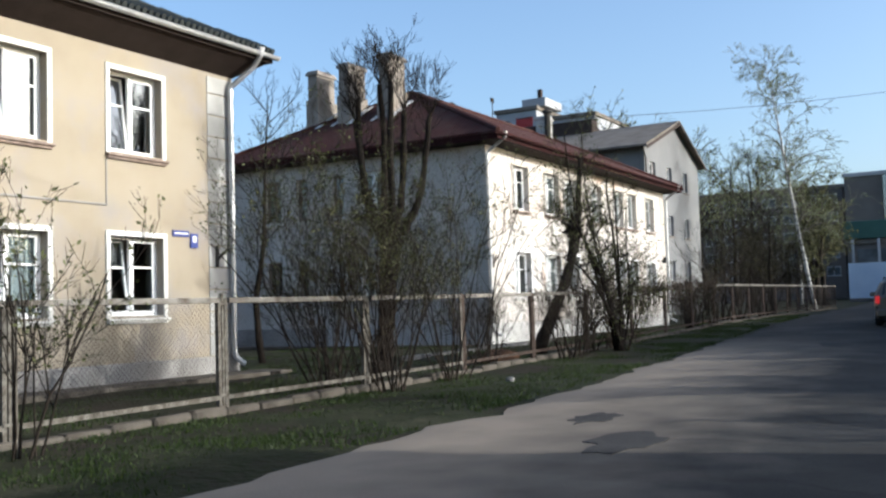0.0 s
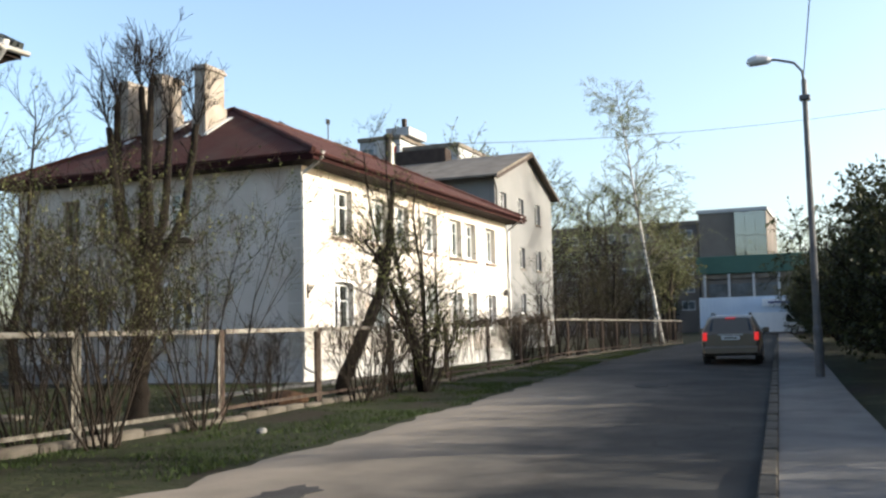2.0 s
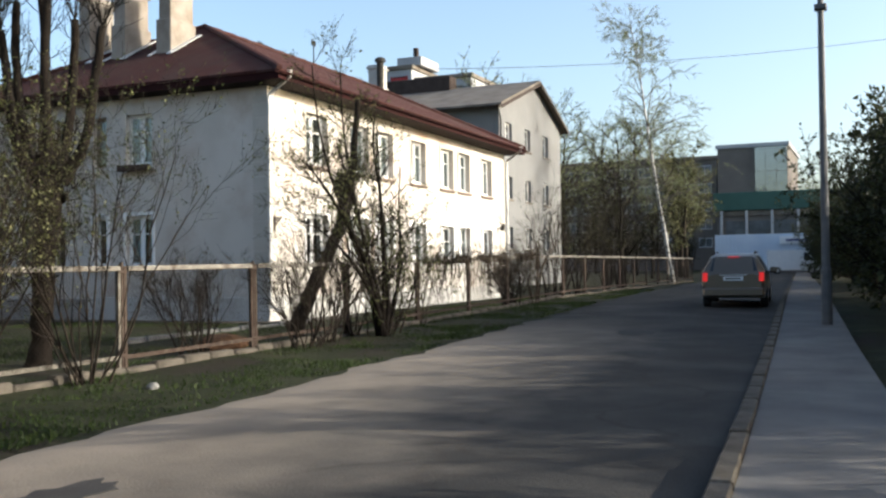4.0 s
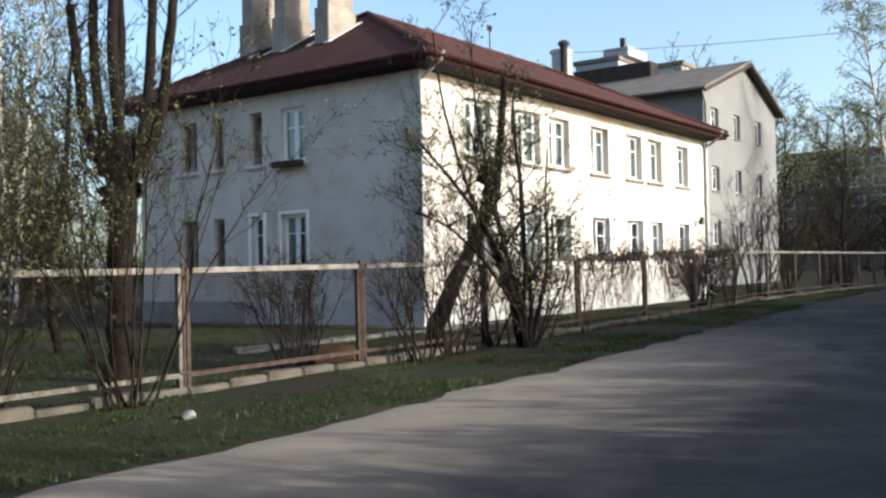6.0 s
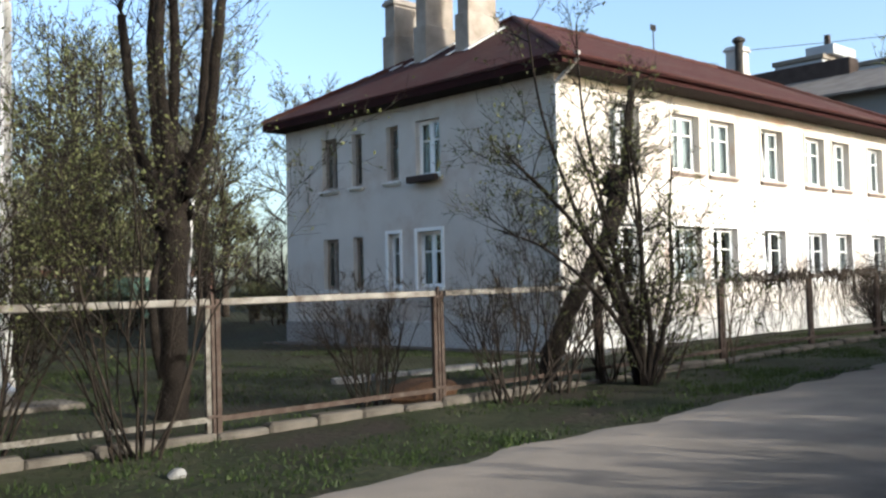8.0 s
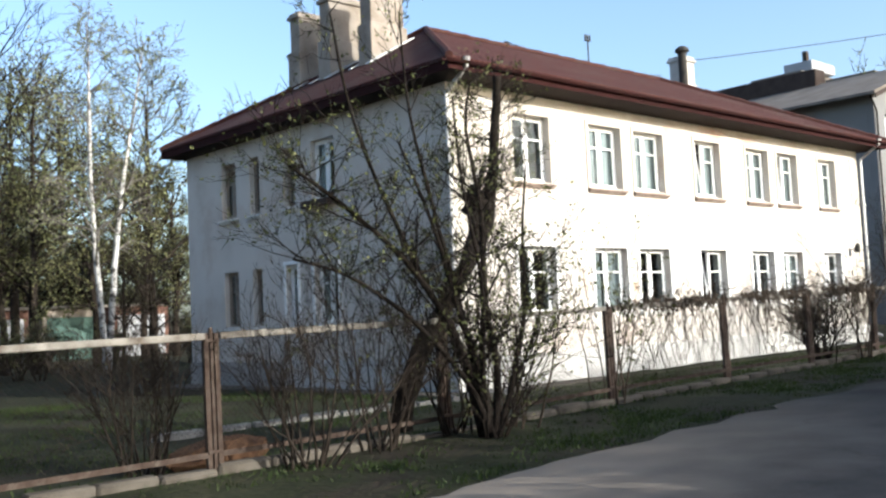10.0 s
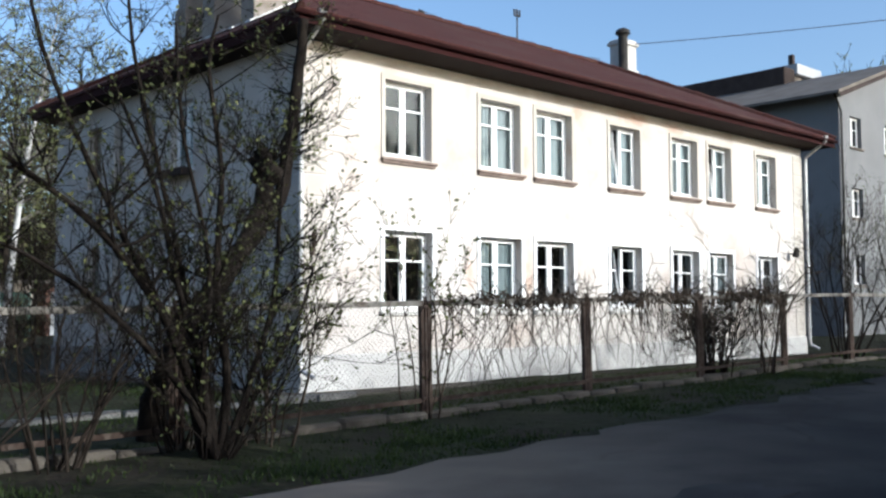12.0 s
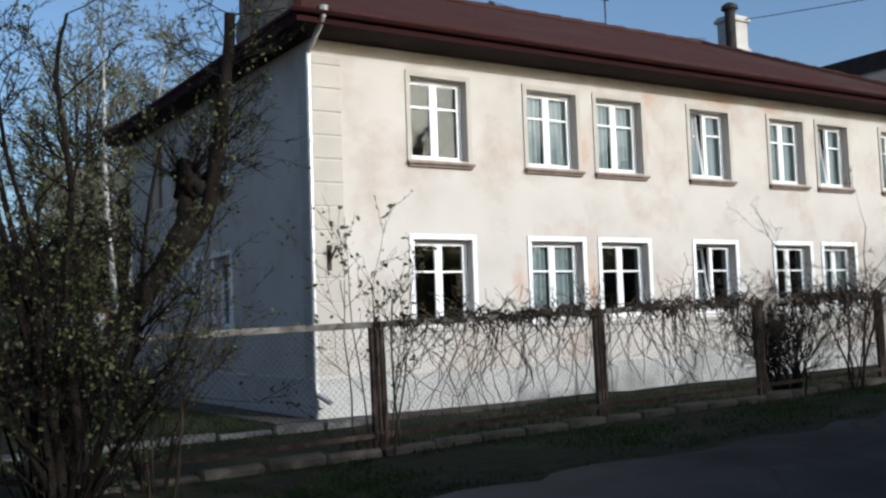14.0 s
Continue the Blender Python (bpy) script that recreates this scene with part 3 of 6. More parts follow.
def hip_roof(house, x0, x1, y0, y1, ze, zr, r0, r1, material, edge_mat, soffit_mat, wall_box, zs, fascia_h=0.2):
    """Hip roof over the eaves rectangle, ridge from x = r0 to r1; soffit running up to the wall at zs."""
    ym = (y0 + y1) / 2
    a, b_, c, d = (x0, y0, ze), (x1, y0, ze), (x1, y1, ze), (x0, y1, ze)
    e, f = (r0, ym, zr), (r1, ym, zr)
    dn = Vector((0, 0, -0.07))

    def slab(faces):
        s = Mesh()
        for q in faces:
            q = [Vector(v) for v in q]
            i = len(s.v)
            s.v += [tuple(v) for v in q] + [tuple(v + dn) for v in q]
            k = len(q)
            s.f.append(tuple(range(i, i + k)))
            s.f.append(tuple(reversed(range(i + k, i + 2 * k))))
            for j in range(k):
                s.f.append((i + (j + 1) % k, i + j, i + k + j, i + k + (j + 1) % k))
        return s
    roof = part("roof", slab([(a, b_, f, e), (c, d, e, f)]), wavy(material, "X"), house)
    hip = wavy(material, "Y")
    part("hip_slope", slab([(d, a, e)]), hip, roof)
    part("hip_slope", slab([(b_, c, f)]), hip, roof)
    for p, q in ((e, f), (a, e), (d, e), (b_, f), (c, f)):
        n = 14
        p, q = Vector(p), Vector(q)
        for i in range(n):
            u, v = p + (q - p) * (i / n), p + (q - p) * ((i + 1.08) / n)
            if i == n - 1:
                v = q
            part("ridge_cap", Mesh().tube([u + Vector((0, 0, 0.01)), v + Vector((0, 0, 0.025))], [0.085, 0.10], 7), material, roof)
    t, lo, hi = 0.03, ze - 0.07 - fascia_h, ze - 0.072
    for q in ((x0, x1, y0 + 0.03, y0 + 0.03 + t), (x0, x1, y1 - 0.03 - t, y1 - 0.03), (x0 + 0.03, x0 + 0.03 + t, y0 + 0.06, y1 - 0.06), (x1 - 0.03 - t, x1 - 0.03, y0 + 0.06, y1 - 0.06)):
        part("fascia", Mesh().box(*q, lo, hi), edge_mat, roof)
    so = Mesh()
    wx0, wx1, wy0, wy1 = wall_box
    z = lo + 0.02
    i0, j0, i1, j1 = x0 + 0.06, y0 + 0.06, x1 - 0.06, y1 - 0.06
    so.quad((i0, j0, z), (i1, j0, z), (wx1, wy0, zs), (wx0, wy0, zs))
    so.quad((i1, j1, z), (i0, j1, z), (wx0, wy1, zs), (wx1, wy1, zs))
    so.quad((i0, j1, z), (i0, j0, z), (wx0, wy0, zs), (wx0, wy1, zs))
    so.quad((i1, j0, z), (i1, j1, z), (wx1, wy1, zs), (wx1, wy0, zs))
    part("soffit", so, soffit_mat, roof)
    return roof


def gutter(house, x0, x1, y, z, material, r=0.065):
    b = Mesh()
    n = 40
    for k in range(n):
        u0, u1 = x0 + (x1 - x0) * k / n, x0 + (x1 - x0) * (k + 1) / n
        for j in range(6):
            a0, a1 = math.pi + math.pi * j / 6, math.pi + math.pi * (j + 1) / 6
            b.quad((u0, y + r * math.cos(a0), z + r * math.sin(a0)), (u0, y + r * math.cos(a1), z + r * math.sin(a1)),
                   (u1, y + r * math.cos(a1), z + r * math.sin(a1)), (u1, y + r * math.cos(a0), z + r * math.sin(a0)))
    b.tube([(x0, y - r, z), (x1, y - r, z)], 0.012, 5)
    g = part("gutter", b, material, house)
    br = Mesh()
    x = x0 + 0.4
    while x < x1:
        br.tube([(x, y + r, z + 0.01), (x, y - r * 0.2, z + 0.02), (x, y - r, z + 0.01)], 0.008, 4)
        x += 1.1
    part("gutter_hook", br, material, g)
    return g


def drainpipe(house, pts, material, r=0.05):
    b = Mesh()
    b.tube(pts, r, 10)
    d = part("drainpipe", b, material, house, smooth=False)
    z = pts[-3][2] + 0.4
    while z < pts[2][2] - 0.3:
        part("pipe_collar", Mesh().tube([(pts[2][0], pts[2][1], z), (pts[2][0], pts[2][1], z + 0.05)], r + 0.012, 10), material, d)
        z += 1.9
    part("funnel", Mesh().tube([(pts[0][0], pts[0][1], pts[0][2] - 0.02), (pts[0][0], pts[0][1], pts[0][2] + 0.17)], [r, r + 0.05], 10), material, d)
    return d


def quoins(house, x0, x1, y, z0, z1, h, material, side=None):
    z, k = z0, 0
    while z < z1 - 0.05:
        t = min(z + h - 0.028, z1)
        o = part("quoin_block", Mesh().bbox(x0, x1, y - 0.022, y + 0.004, z, t, 0.008), material, house)
        if side:
            part("quoin_block", Mesh().bbox(side[0] - 0.014, side[0] + 0.004, side[1], side[2], z, t, 0.01), material, house)
        z += h
        k += 1


def interior(house, x0, x1, y0, y1, levels, material):
    for z in levels:
        part("floor_slab", Mesh().box(x0, x1, y0, y1, z - 0.25, z), material, house)
    part("partition", Mesh().box(x0, x1, (y0 + y1) / 2 - 0.1, (y0 + y1) / 2 + 0.1, levels[0], levels[-1] - 0.25), material, house)
    for f in (0.22, 0.45, 0.7):
        x = x0 + (x1 - x0) * f
        part("partition", Mesh().box(x - 0.08, x + 0.08, y0, (y0 + y1) / 2 - 0.1, levels[0], levels[-1] - 0.25), material, house)


def chimney(house, x0, x1, y0, y1, zb, zm, zt, material, flash=True, zf=None):
    b = Mesh().bbox(x0, x1, y0, y1, zb, zm, 0.02)
    c = part("chimney", b, material, house)
    part("chimney_shaft", Mesh().bbox(x0 + 0.07, x1 - 0.07, y0 + 0.06, y1 - 0.06, zm - 0.01, zt - 0.16, 0.02), material, c)
    part("chimney_crown", Mesh().bbox(x0 + 0.0, x1 - 0.0, y0 - 0.01, y1 + 0.01, zt - 0.20, zt - 0.08, 0.02).bbox(x0 + 0.05, x1 - 0.05, y0 + 0.04, y1 - 0.04, zt - 0.081, zt, 0.02), material, c)
    if zf:
        # tin strip where the shaft meets the sloping roof
        s = 0.57
        for ya, yb in ((y0 - 0.22, y0 - 0.003), (y1 + 0.003, y1 + 0.15)):
            f = Mesh().prism([(x0 - 0.25, zf - 0.25 * s + 0.035), (x1 + 0.05, zf + (x1 - x0 + 0.05) * s + 0.035), (x1 + 0.05, zf + (x1 - x0 + 0.05) * s + 0.06), (x0 - 0.25, zf - 0.25 * s + 0.06)], ya, yb)
            part("flashing", f, M_FLASH, c)
    return c


def white_house():
    L, D, H = 19.3, 11.4, 6.74
    h = thing("house", "two-storey cream stucco house with a red-brown hip roof", "house")
    up = [(2.02, 3.27), (4.74, 6.02), (6.58, 7.86), (9.36, 10.62), (12.06, 13.29), (13.86, 15.05), (16.48, 17.62)]
    front = [(a, b, 4.68, 6.24) for a, b in up] + [(a - 0.02, b + 0.02, 1.62, 3.18) for a, b in up]
    fm = pose(0, 0, 0)
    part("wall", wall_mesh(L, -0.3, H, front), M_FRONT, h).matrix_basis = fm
    for k, (a, b, z0, z1) in enumerate(front):
        upper = k < 7
        window(h, fm, a, b, z0, z1, M_PVC, M_QUOIN if upper else M_TRIMW, M_SILL if upper else M_TRIM,
               curtain=(0, 1, 1, 1, 1, 1, 1)[k] if upper else (0, 1, 0, 0, 0, 1, 0)[k - 7], tilt=k in (3, 5, 10), transom=0.66 if upper else 0.62)
    sm = pose(0, D, 0, 0, 0, -90)
    sides = [(4.08, 5.06, 1), (5.80, 6.32, 0), (7.46, 7.94, 0), (8.66, 9.42, 1)]
    holes = [(D - b, D - a, 4.68, 6.22) for a, b, _ in sides] + [(D - b, D - a, 1.66, 3.18) for a, b, _ in sides]
    part("wall", wall_mesh(D - 0.402, -0.3, H, holes), M_WHITE, h).matrix_basis = sm
    for k, (a, b, z0, z1) in enumerate(holes):
        window(h, sm, a, b, z0, z1, M_PVC if k in (0, 4, 5) else M_WOODF, M_TRIMW if k in (4, 5) else None, M_TRIM, 0.15, curtain=1 if k in (0, 4) else 0, double=(b - a) > 0.7)
    bx = Mesh().bbox(D - 5.15, D - 4.0, -0.32, -0.135, 4.5, 4.68, 0.02)
    o = part("flower_box", bx, M_DARKW, h)
    o.matrix_basis = sm
    part("wall", wall_mesh(D - 0.804, -0.3, H, [(2, 3.2, 4.68, 6.2), (6, 7.2, 4.68, 6.2)]), M_WHITE, h).matrix_basis = pose(L, 0.402, 0, 0, 0, 90)
    part("wall", wall_mesh(L - 0.804, -0.3, H, [(3, 4.2, 4.68, 6.2), (9, 10.2, 4.68, 6.2)]), M_WHITE, h).matrix_basis = pose(L - 0.402, D, 0, 0, 0, 180)
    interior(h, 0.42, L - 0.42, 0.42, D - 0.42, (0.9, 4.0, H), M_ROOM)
    part("plinth", Mesh().bbox(-0.05, L + 0.05, -0.05, 0.004, -0.3, 0.74, 0.02), M_PLINTH, h)
    part("plinth", Mesh().bbox(-0.05, 0.004, 0.006, 6.6, -0.3, 0.74, 0.02), M_PLINTH, h)
    part("plinth", Mesh().bbox(-0.045, 0.004, 6.604, D + 0.05, -0.3, 0.70, 0.02), M_YPLINTH, h, "dirty grey unpainted plinth")
    quoins(h, -0.03, 0.58, 0.0, 0.80, 6.42, 0.42, M_QUOIN, (0.0, 0.006, 0.5))
    quoins(h, L - 0.58, L + 0.03, 0.0, 0.80, 6.42, 0.42, M_QUOIN)
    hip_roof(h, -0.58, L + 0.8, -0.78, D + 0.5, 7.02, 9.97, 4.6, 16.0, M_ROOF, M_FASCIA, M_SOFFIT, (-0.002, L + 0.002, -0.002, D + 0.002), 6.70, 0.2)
    gutter(h, -0.75, L + 0.75, -0.82, 6.93, M_FASCIA)
    for x, s in ((-0.10, 1), (L + 0.05, -1)):
        drainpipe(h, [(x - 0.02, -0.80, 6.86), (x, -0.6, 6.72), (x, -0.14, 6.42), (x, -0.12, 6.3), (x, -0.12, 0.62), (x + 0.02, -0.14, 0.48), (x + 0.16, -0.36, 0.34)], M_GUTTER)
    part("wall_bracket", Mesh().box(0.22, 0.29, -0.06, -0.03, 2.6, 3.05).tube([(0.25, -0.05, 2.75), (0.28, -0.22, 2.95), (0.3, -0.25, 3.02)], 0.025, 6).tube([(0.25, -0.05, 2.85), (0.22, -0.2, 3.0)], 0.02, 6), M_IRON, h, "rusty iron flag holder")
    part("wall_lamp", Mesh().tube([(18.4, 0, 3.3), (18.4, -0.25, 3.35)], 0.02, 6).tube([(18.4, -0.2, 3.2), (18.4, -0.25, 3.42), (18.4, -0.27, 3.5)], [0.11, 0.08, 0.03], 10), M_BLACK, h)
    for y0, zt in ((5.08, 11.1), (6.95, 10.98), (8.45, 10.88)):
        chimney(h, 2.15, 3.45, y0, y0 + 0.6, 7.2, 9.7, zt, M_CHIM, zf=7.02 + 2.73 * 0.57)
    c = chimney(h, 16.9, 17.8, 5.1, 5.8, 8.0, 9.9, 10.95, M_CHIML)
    part("cowl", Mesh().tube([(16.75, 5.0, 9.3), (16.75, 5.0, 10.9), (16.75, 5.0, 11.02)], [0.16, 0.16, 0.22], 12).tube([(16.75, 5.0, 11.0), (16.75, 5.0, 11.12), (16.75, 5.0, 11.2)], [0.26, 0.24, 0.1], 12), M_BLACK, c, "black metal flue with a rain cap")
    chimney(h, 15.4, 16.2, 6.6, 7.2, 8.6, 9.9, 10.25, M_CHIM)
    part("vent_pipe", Mesh().tube([(8.1, 5.7, 9.9), (8.1, 5.7, 10.12)], 0.07, 8).tube([(8.1, 5.7, 10.1), (8.1, 5.7, 10.2)], [0.14, 0.06], 8), M_BLACK, h)
    a = Mesh().tube([(12.4, 5.9, 9.8), (12.4, 5.9, 11.0)], 0.025, 6)
    a.tube([(12.28, 5.9, 10.95), (12.52, 5.9, 10.95)], 0.03, 6)
    for dx in (-0.12, 0.0, 0.12):
        a.tube([(12.4 + dx, 5.9, 10.95), (12.4 + dx, 5.9, 11.15)], 0.035, 6)
    part("antenna", a, M_BLACK, h, "black roof mast with three insulators")
    w = Mesh()
    for k in range(14):
        t0, t1 = k / 14, (k + 1) / 14
        w.tube([(8.1 + 8.4 * t0, 5.8, 10.25 - 0.25 * math.sin(math.pi * t0)), (8.1 + 8.4 * t1, 5.8, 10.25 - 0.25 * math.sin(math.pi * t1))], 0.012, 4)
    part("roof_cable", w, M_BLACK, h)


def yellow_house():
    X0, X1, Y, D, H = -36.0, -12.65, -0.2, 11.0, 6.55
    L = X1 - X0
    h = thing("yellow_house", "two-storey yellow stucco house with a dark tile roof", "house")
    m = pose(X0, Y, 0)
    cols = [(-34.2, -32.9), (-31.4, -30.1), (-28.4, -27.0), (-25.4, -24.1), (-22.4, -21.0), (-18.98, -17.55), (-16.12, -14.78)]
    holes = [(a - X0, b - X0, 4.46, 6.06) for a, b in cols] + [(a - X0 - 0.02, b - X0, 1.3, 2.84) for a, b in cols]
    part("wall", wall_mesh(L, -0.3, H, holes), M_YELLOW, h).matrix_basis = m
    for k, (a, b, z0, z1) in enumerate(holes):
        window(h, m, a, b, z0, z1, M_PVC, M_TRIM, M_SILL if k < 7 else M_TRIM, 0.18, curtain=1 if k in (5, 12) else 0, tilt=k in (5, 6, 12, 13), glass=M_GLASSB if k in (5, 6) else M_GLASS, transom=0.62)
    part("wall", wall_mesh(D - 0.404, -0.3, H, []), M_YELLOW, h).matrix_basis = pose(X1, Y + 0.402, 0, 0, 0, 90)
    part("wall", wall_mesh(L - 0.404, -0.3, H, []), M_YELLOW, h).matrix_basis = pose(X1 - 0.402, Y + D, 0, 0, 0, 180)
    part("wall", wall_mesh(D - 0.808, -0.3, H, []), M_YELLOW, h).matrix_basis = pose(X0, Y + D - 0.404, 0, 0, 0, -90)
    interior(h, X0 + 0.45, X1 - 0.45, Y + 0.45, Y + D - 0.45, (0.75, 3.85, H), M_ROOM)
    part("plinth", Mesh().bbox(X0 - 0.05, X1 + 0.06, Y - 0.06, Y + 0.004, -0.3, 0.4, 0.025), M_YPLINTH, h)
    part("plinth", Mesh().bbox(X1 - 0.004, X1 + 0.06, Y + 0.006, Y + D, -0.3, 0.4, 0.025), M_YPLINTH, h)
    quoins(h, -13.46, X1 + 0.03, Y, 0.42, 6.42, 0.47, M_YQUOIN)
    led = Mesh().bbox(X0 + 0.02, -16.2, Y - 0.03, Y + 0.004, 3.40, 3.44, 0.006).box(-16.225, -16.2, Y - 0.02, Y + 0.004, 3.445, 4.3)
    part("ledge", led, M_YPLINTH, h)
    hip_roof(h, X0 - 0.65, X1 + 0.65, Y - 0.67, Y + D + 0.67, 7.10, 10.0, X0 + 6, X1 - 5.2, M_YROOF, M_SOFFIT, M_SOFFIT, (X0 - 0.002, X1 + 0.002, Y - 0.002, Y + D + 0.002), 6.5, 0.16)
    # rolled tile ends along the front eave
    t = Mesh()
    x = X0 - 0.5
    while x < X1 + 0.6:
        t.tube([(x, Y - 0.72, 7.12), (x, Y - 0.2, 7.12 + 0.52 * 0.5)], 0.062, 6)
        x += 0.165
    part("eave_tiles", t, M_YROOF, h)
    gutter(h, X0 - 0.6, X1 + 0.72, Y - 0.74, 7.0, M_GUTTER, 0.075)
    drainpipe(h, [(X1 + 0.12, Y - 0.74, 6.94), (X1 + 0.1, Y - 0.55, 6.7), (X1 - 0.18, Y - 0.12, 6.25), (X1 - 0.18, Y - 0.12, 6.1), (X1 - 0.18, Y - 0.12, 0.5), (X1 - 0.16, Y - 0.14, 0.34), (X1 - 0.05, Y - 0.3, 0.2)], M_GUTTER, 0.06)
    p = part("street_plate", Mesh().bbox(-14.52, -14.06, Y - 0.03, Y, 2.90, 3.03, 0.006), M_PLATE, h, "dark blue enamel street plate")
    part("lettering", Mesh().box(-14.48, -14.10, Y - 0.035, Y - 0.03, 2.955, 2.985), M_PLATEW, p)
    p = part("number_plate", Mesh().bbox(-14.02, -13.80, Y - 0.03, Y, 2.68, 2.98, 0.006), M_PLATE, h, "dark blue enamel number plate")
    part("lettering", Mesh().box(-13.96, -13.86, Y - 0.035, Y - 0.03, 2.80, 2.93), M_PLATEW, p)
    part("wall_bracket", Mesh().box(-13.28, -13.2, Y - 0.06, Y - 0.03, 2.3, 2.75).tube([(-13.24, Y - 0.05, 2.45), (-13.18, Y - 0.2, 2.62), (-13.1, Y - 0.26, 2.68)], 0.028, 6), M_BLACK, h, "black iron flag holder")


def grey_house():
    X0, X1, Y, D = 34.6, 47.6, 5.9, 34.0
    ze, zp, pk = 11.9, 14.25, 41.6
    h = thing("grey_house", "three-storey grey stucco house with a gabled end wall", "house")
    m = pose(X0, Y, 0)
    cols = [(35.8, 37.0), (39.6, 40.7), (43.5, 44.6)]
    rows = [(9.4, 10.85), (6.0, 7.4), (2.8, 4.2)]
    holes = [(a - X0, b - X0, z0, z1) for z0, z1 in rows for a, b in cols]
    w = wall_mesh(X1 - X0, 0, ze, holes)
    w.prism([(0, ze + 0.001), (X1 - X0, ze + 0.001), (pk - X0, zp)], 0.0, 0.4)
    part("wall", w, M_GREY, h).matrix_basis = m
    for a, b, z0, z1 in holes:
        window(h, m, a, b, z0, z1, M_PVC, None, M_GROOF, 0.2, transom=0.6)
    part("wall", wall_mesh(D - 0.404, 0, ze, []), M_GREY, h).matrix_basis = pose(X0, Y + D, 0, 0, 0, -90)
    part("wall", wall_mesh(D - 0.404, 0, ze, []), M_GREY, h).matrix_basis = pose(X1, Y + 0.402, 0, 0, 0, 90)
    part("wall", wall_mesh(X1 - X0 - 0.81, 0, ze, []), M_GREY, h).matrix_basis = pose(X1 - 0.405, Y + D, 0, 0, 0, 180)
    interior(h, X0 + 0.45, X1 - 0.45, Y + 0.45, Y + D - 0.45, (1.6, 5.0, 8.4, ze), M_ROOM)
    r = Mesh()
    sl, sr = (zp - ze) / (pk - X0), (zp - ze) / (X1 - pk)
    r.prism([(X0 - 0.9, ze - 0.9 * sl), (pk, zp + 0.02), (pk, zp + 0.16), (X0 - 0.9, ze - 0.9 * sl + 0.14)], Y - 0.5, Y + D + 0.4)
    r.prism([(pk + 0.002, zp + 0.02), (X1 + 0.8, ze - 0.8 * sr), (X1 + 0.8, ze - 0.8 * sr + 0.14), (pk + 0.002, zp + 0.16)], Y - 0.5, Y + D + 0.4)
    roof = part("roof", r, M_GROOF, h)
    part("bargeboard", Mesh().prism([(X0 - 0.9, ze - 0.9 * sl - 0.22), (pk, zp - 0.2), (pk, zp + 0.015), (X0 - 0.9, ze - 0.9 * sl - 0.005)], Y - 0.55, Y - 0.505).prism([(pk + 0.002, zp - 0.2), (X1 + 0.8, ze - 0.8 * sr - 0.22), (X1 + 0.8, ze - 0.8 * sr - 0.005), (pk + 0.002, zp + 0.015)], Y - 0.55, Y - 0.505), M_DARKW, roof)
    part("roof_monitor", Mesh().bbox(pk - 0.6, pk + 0.6, Y + 6, Y + 22, zp - 0.2, zp + 1.0, 0.05), M_DARKW, roof, "long dark ventilation monitor on the ridge")
    drainpipe(h, [(X0 - 0.5, Y - 0.1, ze - 0.3), (X0 - 0.2, Y - 0.1, ze - 0.6), (X0 + 0.1, Y - 0.1, ze - 1.0), (X0 + 0.1, Y - 0.1, ze - 1.1), (X0 + 0.1, Y - 0.1, 1.0), (X0 + 0.1, Y - 0.12, 0.9), (X0 + 0.2, Y - 0.3, 0.7)], M_BLACK)


def block(name, label, x0, x1, y0, y1, z1, material, faces=(), win=(2.0, 1.4), pitch=(3.2, 2.9), top=None, win_mat=None):
    """A far building: body, parapet and the windows of the faces towards the street."""
    zb = ground_z(x0, y0) - 0.5
    h = thing(name, label, "building")
    part("wall", Mesh().bbox(x0, x1, y0, y1, zb, z1, 0.05), material, h)
    part("parapet", Mesh().bbox(x0 - 0.25, x1 + 0.25, y0 - 0.25, y1 + 0.25, z1 + 0.001, z1 + 0.6, 0.05), top or M_GROOF, h)
    md = Mesh().box(-0.04, 0.08, -win[0] / 2, win[0] / 2, -win[1] / 2, win[1] / 2).data("pane", win_mat or M_WINFAR)
    mf = Mesh()
    for z in (-win[1] / 2, win[1] / 2):
        mf.box(-0.1, 0.02, -win[0] / 2 - 0.1, win[0] / 2 + 0.1, z - 0.1, z + 0.1)
    for y in (-win[0] / 2, 0, win[0] / 2):
        mf.box(-0.09, 0.02, y - 0.06, y + 0.06, -win[1] / 2, win[1] / 2)
    mf = mf.data("window", M_PANEL)
    if "W" in faces:
        y = y0 + pitch[0] / 2 + 0.3
        while y < y1 - win[0] / 2:
            z = z1 - 1.7
            while z > max(2, z1 - 16):
                o = part("window", mf, None, h)
                o.matrix_basis = pose(x0, y, z)
                part("pane", md, None, o)
                z -= pitch[1]
            y += pitch[0]
    if "S" in faces:
        x = x0 + pitch[0] / 2 + 0.3
        while x < x1 - win[0] / 2:
            z = z1 - 1.7
            while z > max(2, z1 - 16):
                o = part("window", mf, None, h)
                o.matrix_basis = pose(x, y0, z, 0, 0, 90)
                part("pane", md, None, o)
                z -= pitch[1]
            x += pitch[0]
    return h


